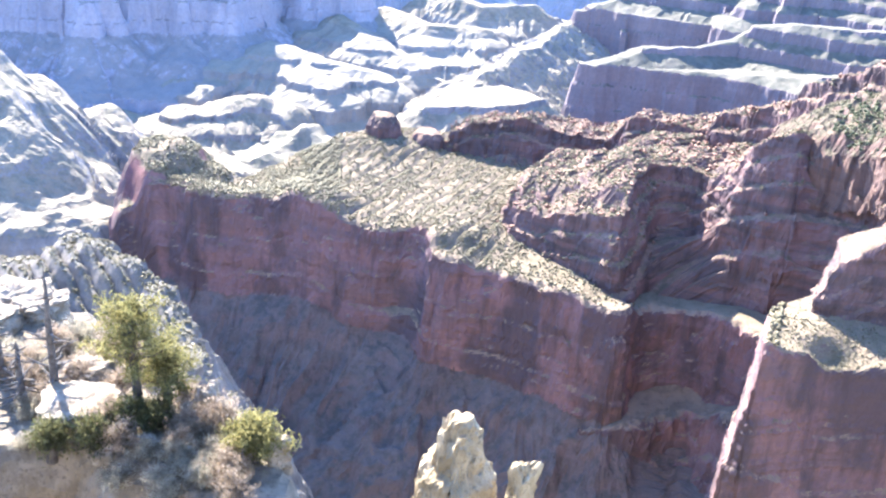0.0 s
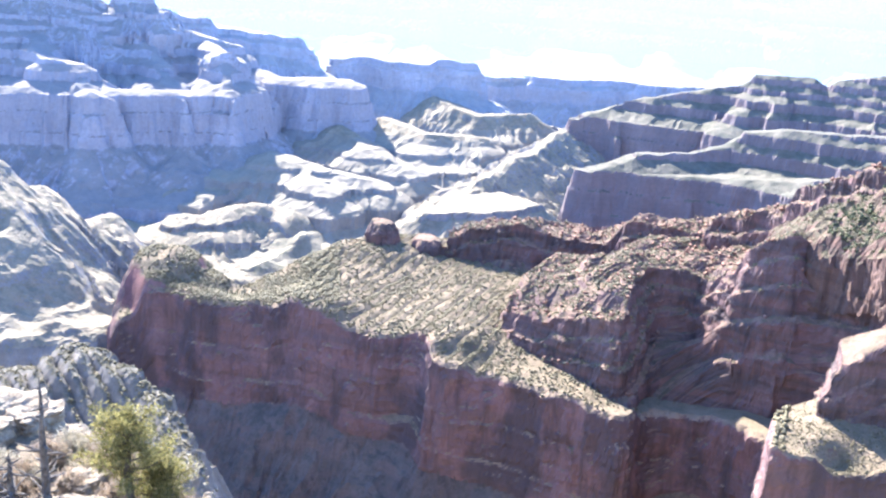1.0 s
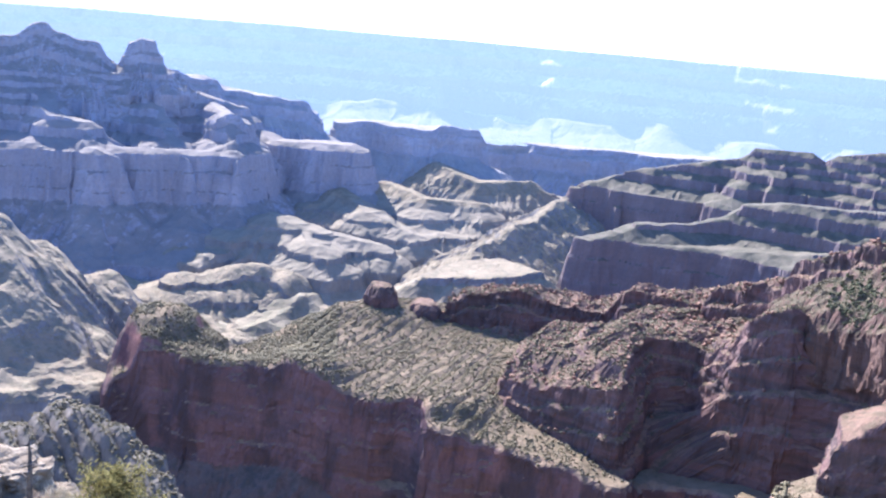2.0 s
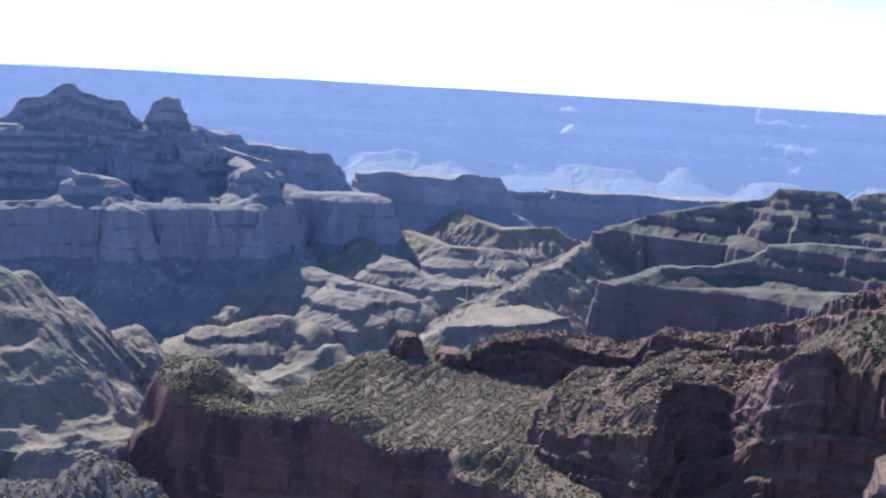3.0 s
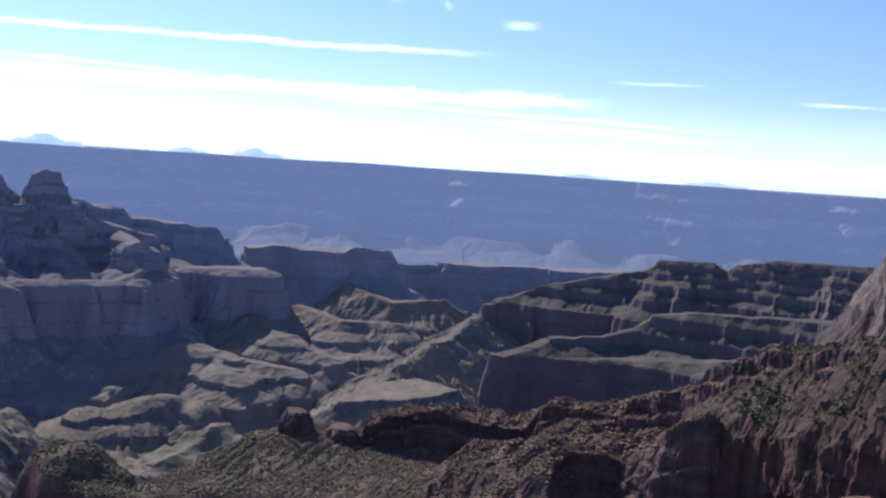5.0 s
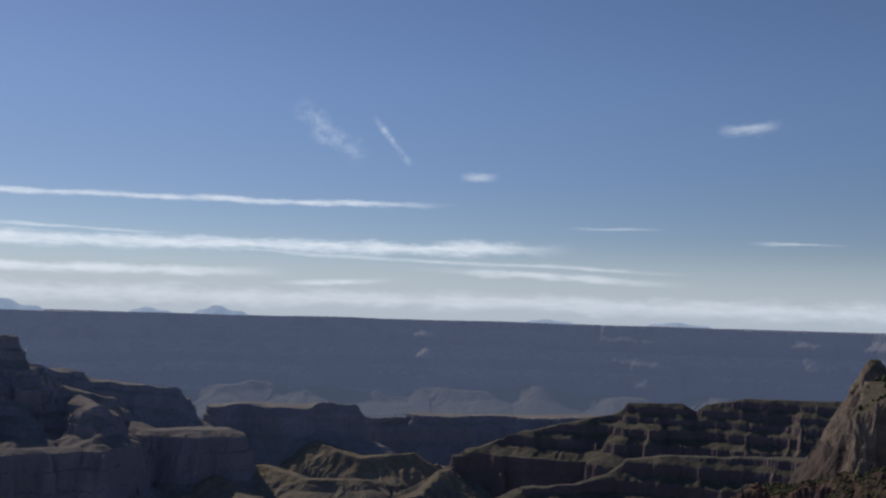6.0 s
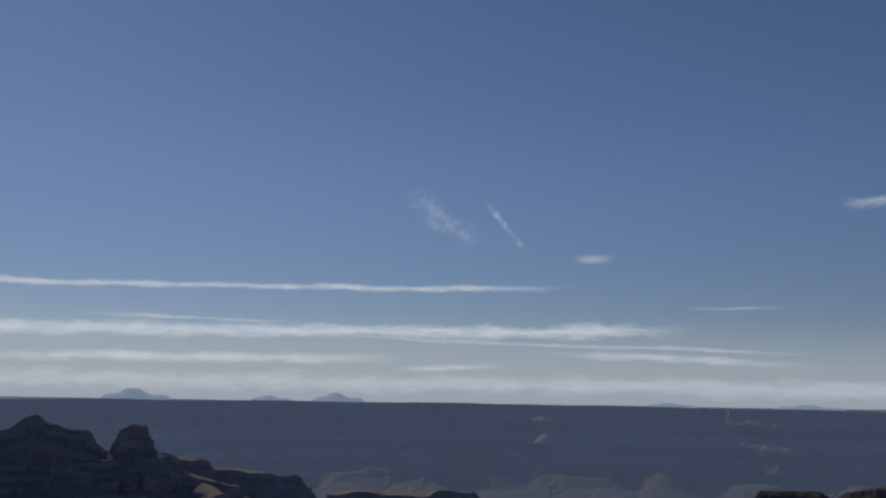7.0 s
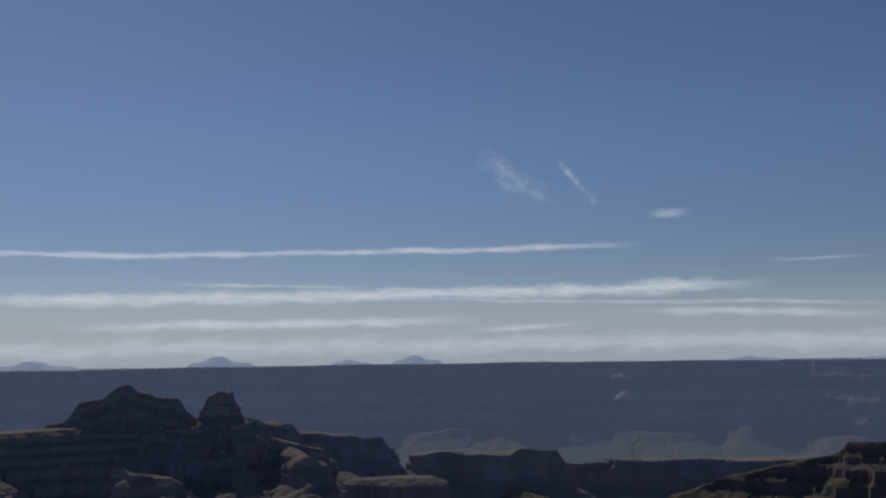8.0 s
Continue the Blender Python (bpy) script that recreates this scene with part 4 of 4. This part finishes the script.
LIMESTONE = plain("white_limestone", (0.22, 0.165, 0.092), (0.34, 0.27, 0.165), 0.9, 0.4, 0.14)
BLOCK = plain("bleached_limestone", (0.19, 0.15, 0.105), (0.29, 0.24, 0.175), 1.7, 0.35, 0.16)
LEDGE = plain("stony_ledge_soil", (0.12, 0.095, 0.065), (0.20, 0.16, 0.115), 1.2, 0.45, 0.1)
BARK = plain("weathered_bark", (0.05, 0.04, 0.033), (0.10, 0.084, 0.07), 4.0, 0.4, 0.02)
DEADWOOD = plain("grey_dead_wood", (0.07, 0.06, 0.054), (0.14, 0.125, 0.11), 5.0, 0.4, 0.02)
JUNIPER = leafy("yellow_green_juniper", (0.135, 0.125, 0.045), (0.30, 0.265, 0.105), 3.0, True)
SAGE = leafy("grey_sage_leaves", (0.27, 0.24, 0.175), (0.46, 0.41, 0.31), 3.0, True)
DARKLEAF = leafy("dark_juniper_leaves", (0.06, 0.065, 0.028), (0.16, 0.15, 0.065), 3.0, True)
DRY = leafy("dry_tan_twigs", (0.24, 0.18, 0.125), (0.40, 0.32, 0.24), 3.0, True)


def part(name, verts, faces, mat, parent, label=""):
    ob = triangles(name, verts, faces, mat)
    ob.parent = parent
    if label:
        tagged(ob, label)
    return ob


def on_ledge(bearing, far, land="limestone_ledge"):
    """The height of the ledge's surface at a place."""
    x, y, h, o = SURFACES[land]
    px, py = far * math.sin(radians(bearing)), far * math.cos(radians(bearing))
    k = np.argmin((x - px) ** 2 + (y - py) ** 2 - 0.02 * h)
    return Vector((px, py, float(h.ravel()[k])))


def tube(points, radii, sides=7):
    """A tapering tube along points."""
    verts, faces = [], []
    for i, (p, rad) in enumerate(zip(points, radii)):
        ahead = Vector(points[min(i + 1, len(points) - 1)]) - Vector(points[max(i - 1, 0)])
        a = ahead.orthogonal().normalized()
        b = ahead.normalized().cross(a)
        for k in range(sides):
            w = 2 * math.pi * k / sides
            verts.append(Vector(p) + (a * math.cos(w) + b * math.sin(w)) * rad)
        if i:
            for k in range(sides):
                q, n = (i - 1) * sides + k, (i - 1) * sides + (k + 1) % sides
                faces += [(q, n, n + sides), (q, n + sides, q + sides)]
    tip = len(verts)
    verts.append(Vector(points[-1]))
    faces += [(tip - sides + k, tip - sides + (k + 1) % sides, tip) for k in range(sides)]
    return verts, faces


def tufts(rng, centres, spread, count, length, width, droop=0.0):
    """Sprays of small blades round the given centres."""
    centres = np.asarray(centres, float)
    base = centres[rng.integers(0, len(centres), count)] + rng.normal(0, 1, (count, 3)) * spread
    way = rng.normal(0, 1, (count, 3)) + np.array([0, 0, 0.5 - droop])
    way /= np.linalg.norm(way, axis=1, keepdims=True)
    side = np.cross(way, rng.normal(0, 1, (count, 3)))
    side /= np.linalg.norm(side, axis=1, keepdims=True) + 1e-9
    n = length * rng.uniform(0.5, 1.3, (count, 1))
    w = width * rng.uniform(0.6, 1.3, (count, 1))
    verts = np.stack([base - side * w, base + side * w, base + way * n + side * w * 0.5, base + way * n - side * w * 0.5], 1).reshape(-1, 3)
    k = 4 * np.arange(count)[:, None]
    faces = np.concatenate([k + np.array([[0, 1, 2]]), k + np.array([[0, 2, 3]])], 1).reshape(-1, 3)
    return verts, faces


def boulder(name, at, size, turn, seed, mat, label, category="rock", blocky=0.72, group=""):
    """A weathered block with broken faces."""
    bm = bmesh.new()
    bmesh.ops.create_icosphere(bm, subdivisions=4, radius=1.0)
    off = Vector((seed * 3.1, seed * 1.7, seed * 2.3))
    for v in bm.verts:
        p = v.co
        m = max(abs(p.x), abs(p.y), abs(p.z))
        p = p.lerp(p / m, blocky)
        n = noise.noise(p * 1.2 + off) * 0.34 + noise.noise(p * 3.1 + off) * 0.17 + noise.noise(p * 7 + off) * 0.07
        step = 0.03 * math.sin(p.z * 9 + 2 * noise.noise(p * 2 + off))
        v.co = p * (1 + n) + Vector((p.x, p.y, 0)) * step
    mesh = bpy.data.meshes.new(name)
    bm.to_mesh(mesh)
    bm.free()
    mesh.materials.append(mat)
    ob = new(name, mesh)
    ob.matrix_world = Matrix.Translation(at) @ pose(0, 0, 0, turn % 7, turn % 5, turn) @ Matrix.Diagonal((size[0] / 2, size[1] / 2, size[2] / 2, 1))
    return tagged(ob, label, category, group)


landform("limestone_ledge", LEDGE, [(-34, -30, 30), (-24, -34, 28), (-19, -36.5, 26), (-14, -38, 24), (-11, -39, 23), (-9.8, -38, 25.5), (-13, -35.0, 29), (-15.5, -33, 32), (-17.2, -31, 34), (-21, -28.4, 37), (-24, -27, 39), (-34, -26, 40)],
         [(-34, -28, 30), (-24, -32.5, 28), (-19, -35.5, 26), (-14, -38, 24), (-11, -39, 23), (-13, -35.5, 29), (-15.5, -33.5, 32), (-17.2, -31.5, 34), (-21, -29.2, 37), (-24, -27.0, 39), (-28, -25.6, 40), (-34, -25, 40), (-20, -32.5, 31)],
         [(0.5, 0.5), (0.8, 5), (2, 1), (1.2, 8), (8, 9)], 0.3, "stony limestone ledge below the viewpoint", "rock ledge", wander=0.8, bite=0.7, size=5, roll=0.35, seed=201, skirt=False)
landform("limestone_pinnacle", LIMESTONE, [(2.4, -34.6, 26.6), (3.3, -33.6, 26.4), (4.0, -34.6, 26.7), (3.4, -34, 27.3), (2.6, -34.4, 27.3)], [(2.2, -34.6, 27), (2.8, -33.4, 27), (3.45, -32.0, 27), (4.2, -34.2, 27)],
         [(0.25, 0.3), (0.2, 1.4), (0.5, 0.4), (0.3, 5), (0.8, 0.5), (0.5, 9)], 0.12, "pale pointed limestone pinnacle below the viewpoint", "rock pinnacle", wander=0.15, bite=0.3, size=1.0, roll=0.22, seed=205, skirt=False)

# white blocks on the ledge: bearing, distance, size, turn
for i, (b, d, sx, sy, sz, turn) in enumerate(((-26.2, 38.5, 3.2, 2.2, 1.5, 20), (-24.6, 38.0, 1.9, 1.8, 1.1, 50), (-27.6, 37.0, 2.4, 2.0, 1.3, 80), (-22.7, 29.6, 2.6, 2.2, 1.2, 15), (-22.2, 32.2, 1.5, 1.4, 0.9, 70), (-23.4, 30.2, 1.4, 1.0, 0.45, 35),
                                              (-14.7, 29.2, 0.75, 0.7, 1.7, 10), (-15.3, 28.6, 0.5, 0.5, 0.7, 60), (-19.0, 27.4, 0.8, 0.6, 0.5, 33), (-21.8, 27.4, 0.6, 0.5, 0.45, 12), (-16.6, 27.2, 0.5, 0.45, 0.4, 75), (-9.9, 26.3, 0.8, 0.7, 1.3, 25))):
    p = on_ledge(b, d)
    boulder("boulder", p + Vector((0, 0, sz * 0.25)), (sx, sy, sz), turn, i + 1, BLOCK, "white weathered limestone block on the ledge" if sz < 1.2 else "tall white weathered limestone block on the ledge", group="limestone blocks")
p = spot(7.8, -37.6, 26)
boulder("boulder", Vector(p), (0.9, 0.8, 2.6), 40, 21, LIMESTONE, "pale limestone stub beside a pinnacle", group="limestone blocks")


def juniper(at, tall, wide, seed, count, label, low=0.24, leaf=None):
    """A small evergreen with a forked trunk and a ragged crown of sprays."""
    rng = np.random.default_rng(seed)
    tree = new("juniper")
    tree.location = at
    tagged(tree, label, "tree", "junipers")
    trunk = [(0, 0, -0.3), (0.05, 0.02, tall * 0.2), (-0.06, 0.05, tall * 0.45), (0.05, 0, tall * 0.7), (0.02, 0.03, tall * 0.95)]
    v, f = tube(trunk, [0.2, 0.17, 0.13, 0.07, 0.015])
    part("trunk", v, np.array(f), BARK, tree, "grey-brown trunk")
    centres = []
    for k in range(24):
        z0 = tall * (low + (0.94 - low) * k / 24)
        a = k * 2.4 + rng.uniform(-0.4, 0.4)
        reach = wide * 0.5 * (1.0 - 0.6 * (k / 24) ** 1.8) * rng.uniform(0.5, 1.15)
        end = Vector((math.cos(a) * reach, math.sin(a) * reach, z0 + reach * rng.uniform(0.15, 0.6)))
        mid = Vector((end.x * 0.5, end.y * 0.5, z0 + (end.z - z0) * 0.3))
        v, f = tube([(0, 0, z0), mid, end], [0.04, 0.028, 0.008], 5)
        part("limb", v, np.array(f), BARK, tree)
        for q in np.linspace(0.35, 1.05, 5):
            centres.append(Vector((0, 0, z0)).lerp(end, q) + Vector(rng.normal(0, 0.07, 3)))
    for k in range(8):
        centres.append((rng.normal(0, 0.08), rng.normal(0, 0.08), tall * rng.uniform(0.8, 1.0)))
    v, f = tufts(rng, centres, np.array([0.15, 0.15, 0.13]), count, 0.15, 0.02)
    part("crown", v, f, leaf or JUNIPER, tree, "sunlit yellow-green sprays" if leaf is None else "dark green sprays")
    return tree


juniper(on_ledge(-19.3, 29.3), 4.5, 3.0, 5, 6500, "yellow-green juniper with a dark trunk on the ledge", 0.42)
juniper(on_ledge(-17.4, 29.6), 2.6, 2.3, 6, 4200, "low yellow-green juniper beside a taller one", 0.3)
juniper(on_ledge(-11.6, 26.2) + Vector((0, 0, -0.2)), 1.7, 2.1, 7, 7000, "round bright green juniper bush at the ledge's edge")
for b, d, tall, wide, seed in ((-24.9, 28.2, 1.4, 1.6, 8), (-22.3, 27.6, 1.3, 1.7, 18), (-19.8, 28.2, 1.5, 1.9, 28), (-18.2, 28.6, 1.2, 1.6, 38)):
    juniper(on_ledge(b, d), tall * 0.8, wide * 0.8, seed, 1900, "small dark green juniper on the ledge", 0.15, DARKLEAF)


def dead_tree(at, tall, seed, label):
    """A bare standing trunk with broken branches."""
    rng = np.random.default_rng(seed)
    tree = new("dead_tree")
    tree.location = at
    tagged(tree, label, "dead tree", "dead trees")
    v, f = tube([(0, 0, -0.3), (0.05, 0, tall * 0.3), (0.0, 0.06, tall * 0.6), (0.07, 0, tall * 0.85), (0.04, 0.02, tall)], [0.17, 0.14, 0.11, 0.06, 0.015])
    part("trunk", v, np.array(f), DEADWOOD, tree)
    for k in range(48):
        z0 = tall * (0.08 + 0.86 * rng.random() ** 1.4)
        a, n = rng.uniform(0, 6.28), rng.uniform(0.3, 1.3) * (1.2 - z0 / tall)
        end = Vector((math.cos(a) * n, math.sin(a) * n, z0 + n * rng.uniform(-0.2, 0.5)))
        v, f = tube([(0.02, 0.02, z0), Vector((0, 0, z0)).lerp(end, 0.5) + Vector(rng.normal(0, 0.05, 3)), end], [0.055, 0.035, 0.012], 5)
        part("branch", v, np.array(f), DEADWOOD, tree)
    return tree


dead_tree(on_ledge(-24.3, 31.0), 5.3, 11, "grey bare dead tree standing on the ledge")
dead_tree(on_ledge(-26.3, 31.5), 2.4, 12, "short grey dead tree with broken branches")
dead_tree(on_ledge(-27.3, 33.0), 3.0, 13, "leaning grey dead tree by white blocks")


def shrub(name, mat, seed, tall, wide, count, label):
    """A low bush: bare stems that spread from the root, with fine twigs and leaves."""
    rng = np.random.default_rng(seed)
    bush = new(name)
    tagged(bush, label, "shrub", "shrubs on the ledge")
    verts, faces, ends = [], [], []
    for k in range(26):
        a, lean = rng.uniform(0, 6.28), rng.uniform(0.1, 1.0)
        end = Vector((math.cos(a) * lean * wide * 0.5, math.sin(a) * lean * wide * 0.5, tall * rng.uniform(0.5, 1.0) * (1.15 - 0.5 * lean)))
        v, f = tube([(0, 0, -0.1), end * 0.55 + Vector((0, 0, 0.08)), end], [0.018, 0.012, 0.004], 4)
        faces += [tuple(i + len(verts) for i in t) for t in f]
        verts += v
        ends += [end * q for q in (0.6, 0.8, 1.0)]
    part("branchwork", verts, np.array(faces), DEADWOOD, bush, "thin grey stems")
    v, f = tufts(rng, ends, np.array([0.1, 0.1, 0.08]), count, 0.13, 0.012)
    part("foliage", v, f, mat, bush)
    return bush


MODELS = [shrub("shrub", SAGE, 31, 0.9, 1.7, 2600, "pale grey-green sage shrub on the ledge"), shrub("shrub", DRY, 32, 1.1, 1.3, 2000, "dry tan twiggy shrub on the ledge"), shrub("shrub", SAGE, 33, 0.7, 1.2, 1800, "small pale sage shrub on the ledge")]
SPOTS = [(-25.3, 27.6), (-20.6, 27.3), (-23.9, 27.0), (-26.4, 28.6), (-15.9, 28.0), (-18.9, 26.8), (-27.2, 27.0), (-21.2, 28.6), (-17.2, 26.6), (-16.0, 29.6), (-24.8, 29.4), (-20.9, 26.2), (-20.2, 30.8), (-21.6, 33.5), (-23.8, 34.5), (-25.5, 34.2), (-26.8, 35.3), (-19.6, 33.0),
         (-14.2, 26.8), (-12.9, 25.6), (-18.2, 31.8), (-22.7, 35.6), (-20.6, 35.2), (-15.0, 26.0), (-13.6, 28.0), (-25.9, 30.6)]
rng = np.random.default_rng(77)
SPOTS += [(float(b), float(d)) for b, d in zip(rng.uniform(-28, -13, 46), rng.uniform(25.5, 35.5, 46)) if not (abs(b + 19) < 1.6 and d > 28) and not (abs(b + 22.7) < 1.7 and 26.5 < d < 31) and d < 39 - (b + 28) * 0.55]
SPOTS += [(float(b), float(d)) for b, d in zip(rng.uniform(-28, -13, 30), rng.uniform(23.4, 26.2, 30))]
KINDS = [0, 1, 0, 0, 1, 0, 0, 1, 2, 1, 2, 0, 1, 2, 1, 0, 2, 1, 2, 0, 1, 2, 1, 0, 1, 2]
for i, ((b, d), k) in enumerate(zip(SPOTS, KINDS * 4)):
    p, turned = on_ledge(b, d), pose(0, 0, 0, 0, 0, i * 67) @ Matrix.Scale(0.75 + 0.45 * (i * 37 % 10) / 10, 4)
    if i in (0, 1, 8):
        MODELS[(0, 1, 2)[(0, 1, 8).index(i)]].matrix_world = Matrix.Translation(p) @ turned
    else:
        copy_thing(MODELS[k], Matrix.Translation(p) @ turned)
